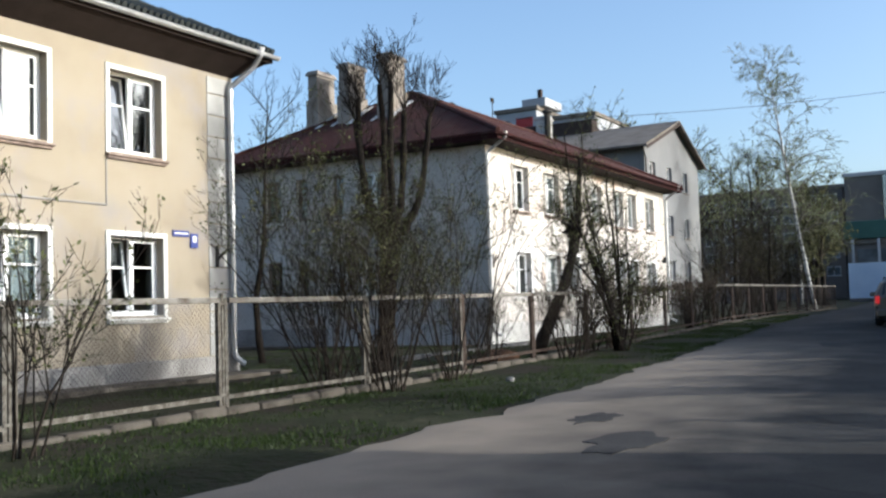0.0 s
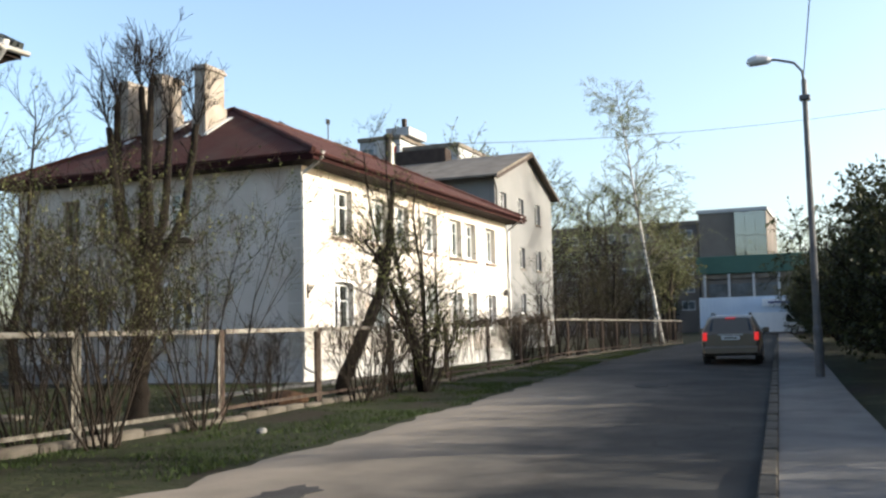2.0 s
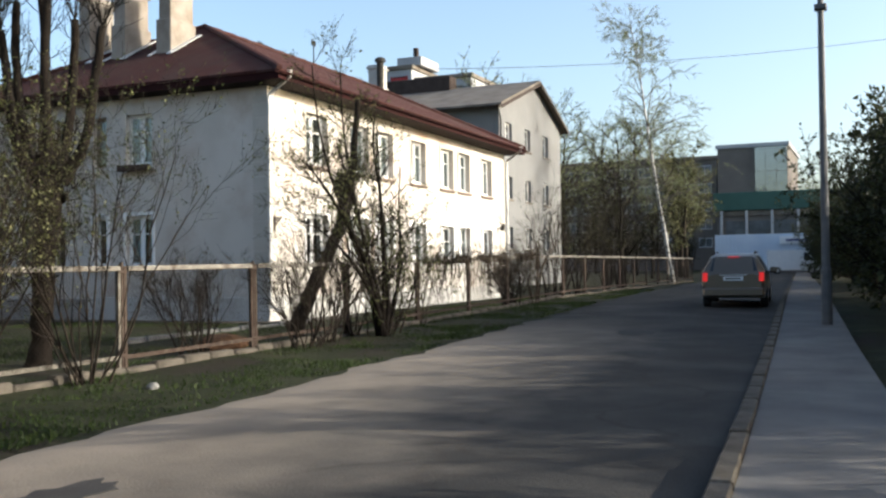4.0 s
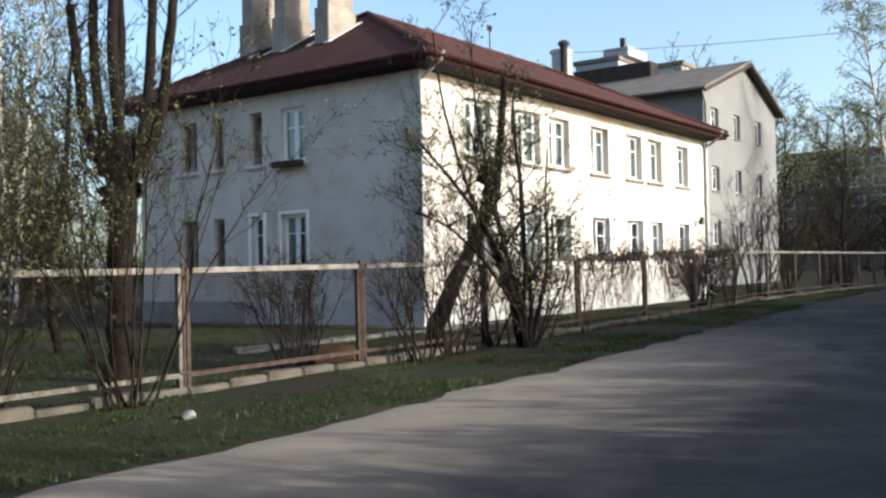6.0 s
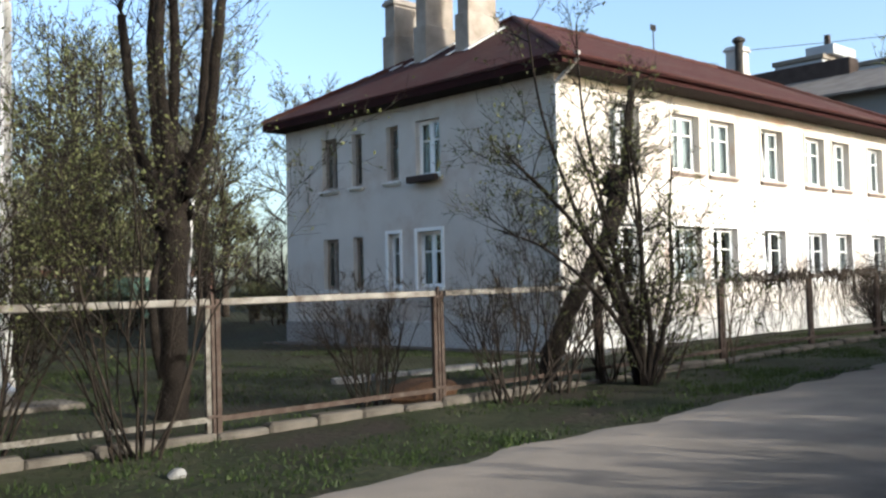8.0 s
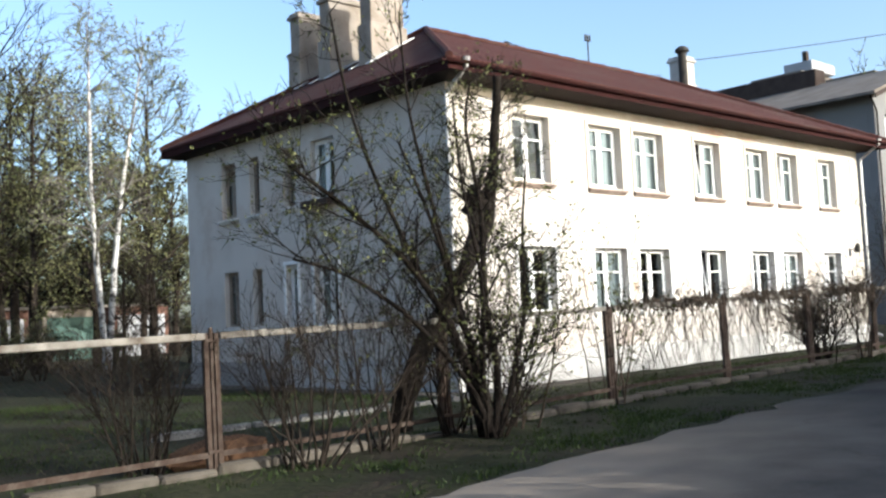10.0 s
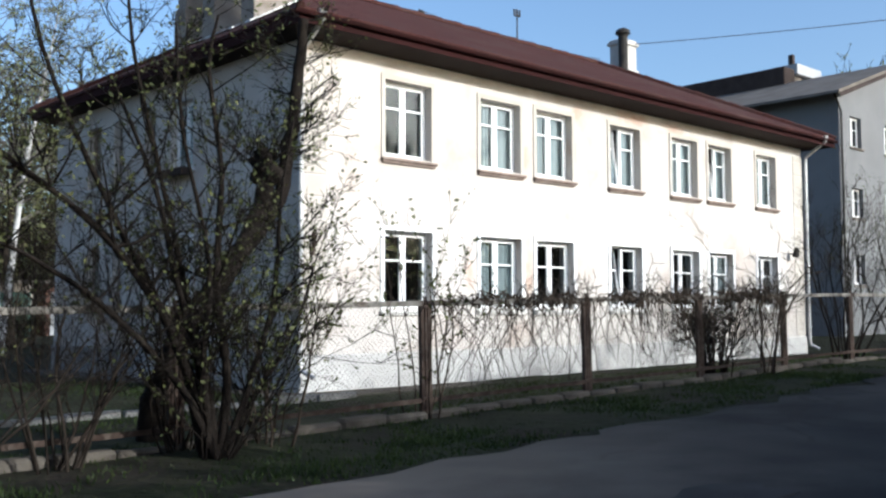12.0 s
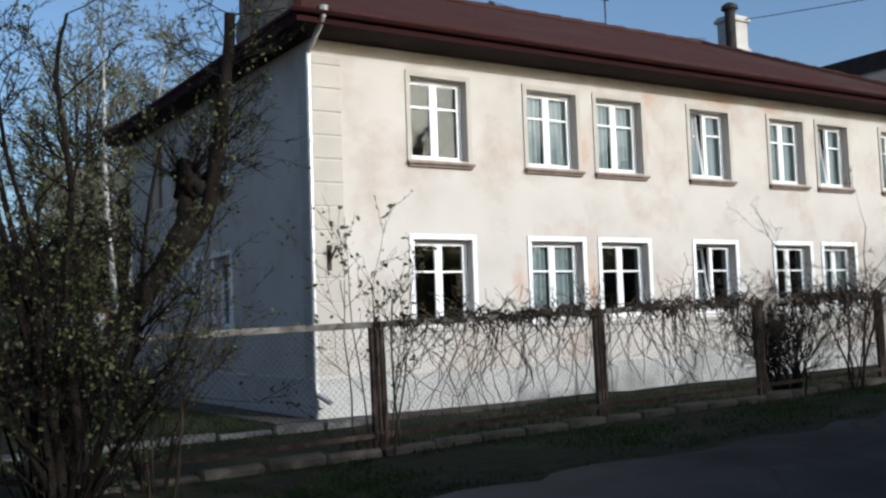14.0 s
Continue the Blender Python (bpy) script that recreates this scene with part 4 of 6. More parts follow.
white_house()
yellow_house()
grey_house()
h = block("apartment_tower", "pale panel apartment tower with a red stripe", 100, 112, 42.8, 49.2, 29.3, M_PANEL, "WS")
part("red_panel", Mesh().bbox(99.9, 100.0, 43.4, 46.0, 20.5, 28.4, 0.02), M_RED, h)
part("lift_house", Mesh().bbox(101, 107, 41.8, 45.5, 29.95, 31.2, 0.05), M_PANEL, h)
part("flue", Mesh().bbox(101, 101.6, 42.4, 43.0, 31.21, 32.4, 0.05), M_DARKW, h)
block("apartment_block", "grey panel apartment block with rows of windows", 101, 115, 34.4, 42.7, 27.6, M_PANEL, "W")
block("long_block", "dark four-storey block behind the trees", 140, 155, 8, 34, 18.8, M_PANELD, "W")
h = block("glass_building", "flat-roofed building with a pale reflecting glass front", 130, 150, -3.6, 6.4, 19.2, M_PANELD, "", top=M_PANEL)
for i in range(3):
    for j in range(5):
        g = Mesh().box(129.8, 129.95, -3.5 + 1.52 * i, -3.5 + 1.52 * (i + 1) - 0.04, 1.2 + 3.6 * j, 1.2 + 3.6 * (j + 1) - 0.06)
        part("glass_pane", g, M_GLASSB, h, "pale blue reflecting glass")
h = block("hall", "dark brown hall with a green fascia", 100, 125, -24, 2.2, 7.6, M_PANELD, "")
part("green_fascia", Mesh().bbox(99.4, 125.5, -24.5, 2.6, 8.25, 10.4, 0.05), M_GREENROOF, h)
for i in range(9):
    part("column", Mesh().bbox(99.2, 99.5, 1.5 - 2.9 * i, 1.8 - 2.9 * i, 0.5, 8.2, 0.03), M_PANEL, h)
part("ribbon_window", Mesh().box(99.85, 99.99, -23, 1.2, 4.6, 7.0), M_WINFAR, h)


def shed_wall():
    h = thing("metal_fence_wall", "pale blue corrugated sheet wall at the road end", "wall")
    zb = ground_z(85, -5)
    for i in range(12):
        y = 0.35 - 1.6 * i
        b = Mesh()
        for k in range(8):
            a, c = y - 0.2 * k, y - 0.2 * (k + 1)
            q = 0.03 if k % 2 else -0.03
            b.quad((85 + q, a, zb), (85 + q, c, zb), (85 + q, c, zb + 4.1), (85 + q, a, zb + 4.1))
            b.quad((85 - q, c, zb), (85 + q, c, zb), (85 + q, c, zb + 4.1), (85 - q, c, zb + 4.1))
        b.box(85.1, 85.25, y - 1.6, y, zb, zb + 4.1)
        part("sheet", b, M_SHED, h)
    part("base", Mesh().bbox(84.85, 85.3, -19, 0.4, zb - 0.3, zb + 0.35, 0.03), M_PANELD, h)
    s = part("sign_board", Mesh().bbox(84.75, 84.93, -10.4, -6.2, zb + 3.0, zb + 3.8, 0.02), M_SIGNW, h, "white sign board with dark unreadable lettering")
    part("lettering", Mesh().box(84.7, 84.75, -9.8, -6.8, zb + 3.3, zb + 3.5), M_PLATE, s)
    part("blue_board", Mesh().bbox(84.75, 84.93, -15.5, -10.5, zb + 2.9, zb + 3.8, 0.02), M_BLUE, h)


shed_wall()


# garages far behind the yard
def garage(x, y, w, col, label):
    g = thing("garage", label, "garage", pose(x, y, ground_z(x, y)), "garages behind the yard")
    part("wall", Mesh().bbox(-w / 2, w / 2, 0, 5, -0.3, 3.3, 0.03), col, g)
    part("roof", Mesh().bbox(-w / 2 - 0.2, w / 2 + 0.2, -0.3, 5.2, 3.301, 3.48, 0.02), M_GROOF, g)
    part("door", Mesh().bbox(-w / 2 + 0.3, w / 2 - 0.3, -0.05, 0.0, 0.0, 2.75, 0.01), M_GREENROOF if col is M_CHIM else M_PANEL, g)


for i, (x, c, lb) in enumerate(((-13, M_CHIM, "dingy rendered garage with a green door"), (-8.5, M_CHIM, "dingy rendered garage with a green door"), (-3.6, M_BRICK, "red brick garage with a pale door"), (1.5, M_CHIM, "dingy rendered garage with a green door"), (6.5, M_BRICK, "red brick garage with a pale door"), (11.5, M_CHIM, "dingy rendered garage with a green door"), (16.3, M_BRICK, "red brick garage with a pale door"))):
    garage(x, 46 + 0.4 * i, 4.0, c, lb)


# ---- fence ----
def fence_panel(w, hgt, paint=M_IRON):
    f = thing("fence_panel", "rusty angle-iron fence panel with sagging chain link", "fence", group="panels of the street fence")
    for x in (0.0, w):
        part("post", Mesh().box(x - 0.028, x + 0.028, -0.006, 0.0, -0.35, hgt).box(x - 0.028, x - 0.022, 0.001, 0.05, -0.35, hgt), paint, f)
    part("top_rail", Mesh().bbox(0.03, w - 0.03, -0.045, 0.02, hgt - 0.07, hgt + 0.005, 0.008), M_IRONP, f, "pale weathered top rail")
    part("bottom_rail", Mesh().box(0.03, w - 0.03, -0.006, 0.0, 0.10, 0.16).box(0.03, w - 0.03, 0.001, 0.05, 0.10, 0.106), paint, f)
    part("middle_post", Mesh().bbox(-0.085, -0.045, -0.008, 0.032, -0.5, 1.5, 0.004), paint, f)
    for z in (0.16, 1.36):
        part("clamp", Mesh().bbox(-0.155, 0.025, -0.022, -0.0085, z - 0.018, z + 0.018, 0.003), paint, f)
    c = Mesh()
    p, z0, z1 = 0.075, 0.12, hgt - 0.06
    hh = z1 - z0
    n = int((w + hh) / p)
    for i in range(n + 1):
        s = i * p
        for sg in (1, -1):
            xa, za, xb, zb = s, z0, s - hh, z1
            if xa > w:
                za, xa = z0 + (s - w), w
            if xb < 0:
                zb, xb = z0 + s, 0.0
            if zb - za < 0.02:
                continue
            if sg < 0:
                xa, xb = w - xa, w - xb
            c.tube([(xa, 0.012 * sg, za), ((xa + xb) / 2, 0.012 * sg + 0.02 * math.sin(i), (za + zb) / 2), (xb, 0.012 * sg, zb)], 0.0018, 3, False)
    part("chain_link", c, M_WIRE, f)
    return f


POSTS = [-36.4, -33.0, -29.6, -26.1, -22.65, -19.35, -15.85, -12.40, -8.98, -5.48, -1.80, 1.69, 5.02, 8.22, 11.40, 14.6, 17.8, 21.0, 24.2, 27.4, 30.6, 33.8, 37.0, 40.2, 43.4]
protos = {}
curb_thing = thing("fence_footing", "chipped low concrete footing under the fence", "footing", kind="structure")
for i in range(len(POSTS) - 1):
    a, b = POSTS[i], POSTS[i + 1]
    w = round(b - a - 0.13, 2)
    ya, yb = fence_y(a), fence_y(b)
    za, zb = lerp_table(a, STREET) + 0.10, lerp_table(b, STREET) + 0.10
    m = Matrix.Translation((a + 0.065, ya, za)) @ Euler((0, -math.atan2(zb - za, b - a), math.atan2(yb - ya, b - a))).to_matrix().to_4x4()
    key = (w, a < -14)
    if key in protos:
        copy_thing(protos[key], m)
    else:
        protos[key] = fence_panel(w, 1.44, M_IRONQ if a < -14 else M_IRON)
        protos[key].matrix_basis = m
    n = 5
    for k in range(n):
        l = (b - a) / n
        x = a + l * (k + 0.5)
        o = part("concrete_segment", Mesh().bbox(-l / 2 + 0.006, l / 2 - 0.006, -0.10, 0.10, -0.35, 0.10 + random.uniform(-0.035, 0.03), 0.02 + random.uniform(0, 0.02)), M_CONC, curb_thing)
        o.matrix_basis = pose(x, fence_y(x) + 0.03 + random.uniform(-0.015, 0.015), lerp_table(x, STREET) + random.uniform(-0.01, 0.01), random.uniform(-2, 2), random.uniform(-1.2, 0.6), 1.4 + random.uniform(-1, 1))


# ---- street lamps, cables, cars ----
def lamp_post(x, y, hgt):
    z = ground_z(x, y)
    p = thing("street_lamp", "dark metal street lamp post with a curved arm", "street lamp", pose(x, y, z), "street lamps")
    part("post", Mesh().tube([(0, 0, -0.3), (0, 0, 1.2), (0, 0, 1.25), (0, 0, hgt)], [0.11, 0.105, 0.085, 0.06], 10), M_POLE, p)
    part("arm", Mesh().tube([(0, 0, hgt - 0.05), (0, 0.03, hgt + 0.2), (0, 0.2, hgt + 0.42), (0, 0.6, hgt + 0.54), (0, 0.76, hgt + 0.55)], 0.03, 8), M_POLE, p)
    part("lamp_head", Mesh().tube([(0, 0.7, hgt + 0.54), (0, 0.78, hgt + 0.56), (0, 1.02, hgt + 0.58), (0, 1.2, hgt + 0.54), (0, 1.25, hgt + 0.52)], [0.05, 0.10, 0.135, 0.10, 0.03], 10), M_LAMP, p)
    part("clamp", Mesh().bbox(-0.12, 0.12, -0.12, 0.12, hgt - 0.5, hgt - 0.38, 0.02), M_POLE, p)


lamp_post(-2.2, -14.72, 6.95)
lamp_post(60.0, -11.9, 7.6)


def cable(name, a, b, sag, label):
    a, b = Vector(a), Vector(b)
    n = 30
    pts = [a + (b - a) * (i / n) - Vector((0, 0, sag * 4 * (i / n) * (1 - i / n))) for i in range(n + 1)]
    tagged(part(name, Mesh().tube(pts, 0.014, 4), M_BLACK, None), label, "cable")


cable("overhead_cable", (17.3, 5.4, 10.8), (36, -18.0, 13.9), 0.5, "thin black cable strung across the street")
cable("overhead_cable", (-2.2, -14.72, 7.2), (-32, -17.4, 14.0), 0.3, "thin black cable rising from the lamp post")


def car():
    x0, y0 = 4.3, -12.05
    c = thing("estate_car", "taupe estate car with lit brake lights on the road", "car", pose(x0, y0, ground_z(x0, y0) + 0.05, 0, 0, 4))
    W = 0.86
    # cross sections from tail to nose: x, half width, sill, shoulder, roof, half roof width
    st = [(0.0, 0.74, 0.42, 0.90, 0.92, 0.60), (0.06, 0.82, 0.30, 0.96, 0.98, 0.66), (0.35, 0.86, 0.26, 0.98, 1.40, 0.58), (0.6, 0.87, 0.26, 0.98, 1.47, 0.60), (1.6, 0.87, 0.25, 0.97, 1.50, 0.62),
          (2.4, 0.87, 0.25, 0.96, 1.46, 0.60), (3.2, 0.87, 0.25, 0.94, 0.98, 0.68), (4.1, 0.84, 0.27, 0.84, 0.88, 0.62), (4.5, 0.74, 0.34, 0.70, 0.72, 0.5)]
    b = Mesh()
    for x, w, z0, zs, zr, wr in st:
        b.v += [(x, -w * 0.92, z0), (x, -w, (z0 + zs) / 2), (x, -w * 0.98, zs), (x, -wr, zr - 0.04), (x, -wr * 0.8, zr), (x, wr * 0.8, zr), (x, wr, zr - 0.04), (x, w * 0.98, zs), (x, w, (z0 + zs) / 2), (x, w * 0.92, z0)]
    n = 10
    for i in range(len(st) - 1):
        for j in range(n):
            k = (j + 1) % n
            b.f.append((i * n + j, (i + 1) * n + j, (i + 1) * n + k, i * n + k))
    b.f += [tuple(reversed(range(n))), tuple((len(st) - 1) * n + j for j in range(n))]
    b.f = [tuple(reversed(f)) for f in b.f]
    body = part("body", b, M_CAR, c)
    part("rear_window", Mesh().quad((0.075, -0.62, 1.0), (0.075, 0.62, 1.0), (0.335, 0.52, 1.37), (0.335, -0.52, 1.37)), M_CARGL, body)
    for s in (-1, 1):
        q = [(0.62, s * 0.862, 1.0), (2.9, s * 0.862, 0.99), (2.3, s * 0.645, 1.41), (0.75, s * 0.645, 1.42)]
        part("side_window", Mesh().quad(*(q if s < 0 else q[::-1])), M_CARGL, body)
        part("tail_lamp", Mesh().bbox(-0.02, 0.2, s * 0.74 - 0.065, s * 0.74 + 0.065, 0.72, 0.96, 0.02), M_TAIL, c, "lit red tail lamp")
        part("mirror", Mesh().bbox(2.75, 2.95, s * 0.98 - 0.1, s * 0.98 + 0.1, 0.95, 1.1, 0.03), M_CAR, c)
        part("roof_rail", Mesh().tube([(0.6, s * 0.55, 1.48), (0.75, s * 0.55, 1.54), (2.2, s * 0.55, 1.54), (2.35, s * 0.55, 1.48)], 0.02, 6), M_BLACK, c)
        for x in (0.95, 3.65):
            w = part("wheel", Mesh().tube([(x, s * 0.66, 0.31), (x, s * 0.69, 0.31), (x, s * 0.84, 0.31), (x, s * 0.87, 0.31)], [0.27, 0.31, 0.31, 0.27], 20), M_TYRE, c)
            part("rim", Mesh().tube([(x, s * 0.80, 0.31), (x, s * 0.88, 0.31)], [0.19, 0.2], 14), M_RIM, w)
    part("brake_light", Mesh().bbox(0.30, 0.34, -0.14, 0.14, 1.375, 1.40, 0.005), M_TAIL, c)
    part("bumper", Mesh().bbox(-0.10, 0.12, -0.80, 0.80, 0.30, 0.55, 0.05), M_CAR, c)
    pl = part("licence_plate", Mesh().bbox(-0.025, -0.005, -0.26, 0.26, 0.74, 0.85, 0.004), M_SIGNW, c)
    part("lettering", Mesh().box(-0.03, -0.026, -0.2, 0.2, 0.775, 0.815), M_BLACK, pl)
    part("chrome_strip", Mesh().bbox(-0.03, -0.004, -0.36, 0.36, 0.875, 0.905, 0.004), M_RIM, c)


def van():
    c = thing("white_van", "white delivery van standing before the blue wall", "van", pose(78, -5.6, ground_z(78, -6), 0, 0, -82))
    b = Mesh().prism([(0, 0.35), (4.9, 0.35), (5.0, 0.9), (4.35, 1.25), (3.6, 2.15), (3.3, 2.3), (0.05, 2.3)], -0.95, 0.95)
    part("body", b, M_VAN, c)
    for s in (-0.956, 0.956):
        part("side_window", Mesh().prism([(3.3, 1.3), (4.2, 1.3), (3.6, 2.05), (3.3, 2.05)], s - 0.003, s + 0.003), M_CARGL, c)
        for x in (0.9, 4.0):
            w = part("wheel", Mesh().tube([(x, s * 0.9, 0.34), (x, s * 1.02, 0.34)], 0.34, 18), M_TYRE, c)
            part("rim", Mesh().tube([(x, s * 0.9, 0.34), (x, s * 1.03, 0.34)], 0.19, 12), M_RIM, w)
    part("windscreen", Mesh().quad((4.36, -0.8, 1.27), (4.36, 0.8, 1.27), (3.63, 0.75, 2.14), (3.63, -0.75, 2.14)), M_CARGL, c)


car()
van()


# ---- trees and shrubs ----
class Plant:
    """Grows limbs into one mesh and leaves into another."""

    def __init__(self, seed, thin=0.004, leaf=0.05, leaf_rate=0.0, wander=0.12, rise=0.06, ratio=0.62, spread=(25, 60), kids=(3, 5), start=0.25, bend_down=0.0):
        self.r = random.Random(seed)
        self.limbs, self.leaves, self.pieces = Mesh(), Mesh(), []
        self.thin, self.leaf, self.leaf_rate, self.wander, self.rise = thin, leaf, leaf_rate, wander, rise
        self.ratio, self.spread, self.kids, self.start, self.bend_down = ratio, spread, kids, start, bend_down

    def rand(self):
        return Vector((self.r.gauss(0, 1), self.r.gauss(0, 1), self.r.gauss(0, 1)))

    def leaf_at(self, p, s=None):
        s = (s or self.leaf) * self.r.uniform(0.6, 1.3)
        a = self.rand().normalized()
        b = a.orthogonal().normalized()
        c = a.cross(b)
        t = self.r.uniform(0, 6.28)
        u, v = b * math.cos(t) + c * math.sin(t), a
        self.leaves.quad(p, p + u * s * 0.5 + v * s * 0.28, p + u * s, p + u * s * 0.5 - v * s * 0.28)

    def path(self, pts, rad, n=8):
        """A limb through given points, rounded and roughened."""
        pts = [Vector(p) for p in pts]
        out, rr = [], []
        for i in range(len(pts) - 1):
            a, b = pts[max(i - 1, 0)], pts[i]
            c, d = pts[i + 1], pts[min(i + 2, len(pts) - 1)]
            for k in range(4):
                t = k / 4
                q = 0.5 * ((2 * b) + (c - a) * t + (2 * a - 5 * b + 4 * c - d) * t * t + (3 * b - a - 3 * c + d) * t ** 3)
                r = rad[i] + (rad[i + 1] - rad[i]) * t
                out.append(q + self.rand() * r * 0.10)
                rr.append(r * self.r.uniform(0.92, 1.1))
        out.append(pts[-1])
        rr.append(rad[-1])
        self.limbs.tube(out, rr, n)
        return out, rr

    def grow(self, p, d, length, r, depth, leafy=1):
        r = max(r, self.thin)
        n = 3 if length < 0.5 else (4 if length < 1.2 else 6)
        p, d = Vector(p), Vector(d).normalized()
        pts, rad = [p.copy()], [r]
        for i in range(n):
            d = (d + self.rand() * self.wander + Vector((0, 0, self.rise - self.bend_down * (i / n)))).normalized()
            p = p + d * (length / n)
            pts.append(p.copy())
            rad.append(max(self.thin * 0.7, r * (1 - 0.62 * (i + 1) / n)))
        self.limbs.tube(pts, rad, 7 if r > 0.05 else (5 if r > 0.018 else 3), r > 0.03)
        if depth <= leafy and self.leaf_rate:
            k = self.leaf_rate * length
            k = int(k) + (self.r.random() < k - int(k))
            for _ in range(k):
                i = self.r.randint(1, n)
                self.leaf_at(pts[i] + self.rand() * 0.03)
        if depth > 0:
            for _ in range(self.r.randint(*self.kids)):
                t = self.r.uniform(self.start, 1.0)
                i = min(n, max(1, round(t * n)))
                dd = (pts[i] - pts[i - 1]).normalized()
                side = dd.orthogonal().normalized()
                side.rotate(Matrix.Rotation(self.r.uniform(0, 6.283), 3, dd).to_quaternion())
                a = radians(self.r.uniform(*self.spread))
                self.grow(pts[i], dd * math.cos(a) + side * math.sin(a), length * self.ratio * self.r.uniform(0.7, 1.15) * (1.15 - 0.4 * t), rad[i] * 0.68, depth - 1, leafy)

    def done(self, name, label, category, at, bark, leaf_mat, group=""):
        t = thing(name, label, category, at, group)
        for k, m in self.pieces:
            part(k, m, bark, t, smooth=True)
        if self.limbs.f:
            tagged(part("twig_mass" if self.pieces else "branch_mass", self.limbs, bark, t, smooth=True), kind="stuff")
        if self.leaves.f:
            tagged(part("foliage", self.leaves, leaf_mat, t), kind="stuff")
        return t

    def limb(self, name, pts, rad, n=8):
        """A main limb as a part of its own."""
        keep, self.limbs = self.limbs, Mesh()
        out = self.path(pts, rad, n)
        self.pieces.append((name, self.limbs))
        self.limbs = keep
        return out


def at_ground(x, y, turn=0, s=1.0):
    return pose(x, y, ground_z(x, y) - 0.03, 0, 0, turn) @ Matrix.Scale(s, 4)


def shrub(x, y, hgt, seed, stems=8, depth=3, lean=0.35, rate=2.5, leaf=0.045, bark=None, lm=None, label="", name="shrub", kids=(3, 5), r0=0.017, rise=0.07, bend=0.0, base=0.3):
    p = Plant(seed, 0.0035, leaf, rate, 0.11, rise, 0.55, (18, 50), kids, 0.3, bend)
    for i in range(stems):
        a = p.r.uniform(0, 6.283)
        q = p.r.uniform(0.1, 1.0) * lean
        p.grow((base * math.cos(a) * p.r.random(), base * math.sin(a) * p.r.random(), 0), (q * math.cos(a), q * math.sin(a), 1), hgt * p.r.uniform(0.6, 0.92), r0 * p.r.uniform(0.7, 1.2), depth)
    return p.done(name, label, "shrub", at_ground(x, y), bark or M_BARK2, lm or M_LEAF)


def pollard():
    p = Plant(11, 0.006, 0.04, 0.0, 0.06, 0.12, 0.6, (20, 50), (3, 5), 0.25)
    p.limb("trunk", [(0.1, 0.25, -0.1), (0.06, 0.15, 0.5), (0.0, 0.02, 1.4), (-0.08, -0.1, 2.3), (-0.1, -0.14, 3.1)], [0.25, 0.185, 0.165, 0.19, 0.24], 10)
    hub = Vector((-0.1, -0.14, 0))
    for k in range(14):
        a = p.r.uniform(0, 6.283)
        c = hub + Vector((0.17 * math.cos(a), 0.17 * math.sin(a), p.r.uniform(2.5, 3.4)))
        p.limbs.tube([c, c + p.rand() * 0.06, c + p.rand() * 0.1], [0.17, 0.13, 0.05], 7)
    for dx, dy, top in ((0.2, 0.78, 5.95), (-0.4, 0.45, 5.3), (0.1, 0.2, 6.15), (0.4, -0.15, 5.6), (-0.2, -0.25, 6.05), (0.2, -0.85, 5.35)):
        base = hub + Vector((dx * 0.3, dy * 0.3, 2.95))
        elbow = hub + Vector((dx * 0.75, dy * 0.75, 3.55))
        tip = hub + Vector((dx * 1.1, dy * 1.1, top))
        pts, rad = p.limb("limb", [base, elbow, elbow.lerp(tip, 0.5) + p.rand() * 0.05, tip], [0.115, 0.082, 0.07, 0.06], 8)
        for _ in range(9):
            i = p.r.randint(len(pts) // 3, len(pts) - 1)
            a = p.r.uniform(0, 6.283)
            p.grow(pts[i], (math.cos(a), math.sin(a), p.r.uniform(0.4, 1.3)), p.r.uniform(0.35, 0.8), 0.010, 1)
        for _ in range(11):
            a = p.r.uniform(0, 6.283)
            p.grow(tip, (0.55 * math.cos(a), 0.55 * math.sin(a), 1), p.r.uniform(0.55, 1.05), 0.010, 2)
    for _ in range(24):
        a = p.r.uniform(0, 6.283)
        p.grow(hub + Vector((0.2 * math.cos(a), 0.2 * math.sin(a), p.r.uniform(2.6, 3.4))), (math.cos(a), math.sin(a), 0.7), p.r.uniform(0.4, 0.9), 0.01, 2)
    p.done("pollarded_tree", "bare dark pollarded tree with cut upright stems", "tree", at_ground(-11.75, -3.6), M_BARK, M_LEAF)


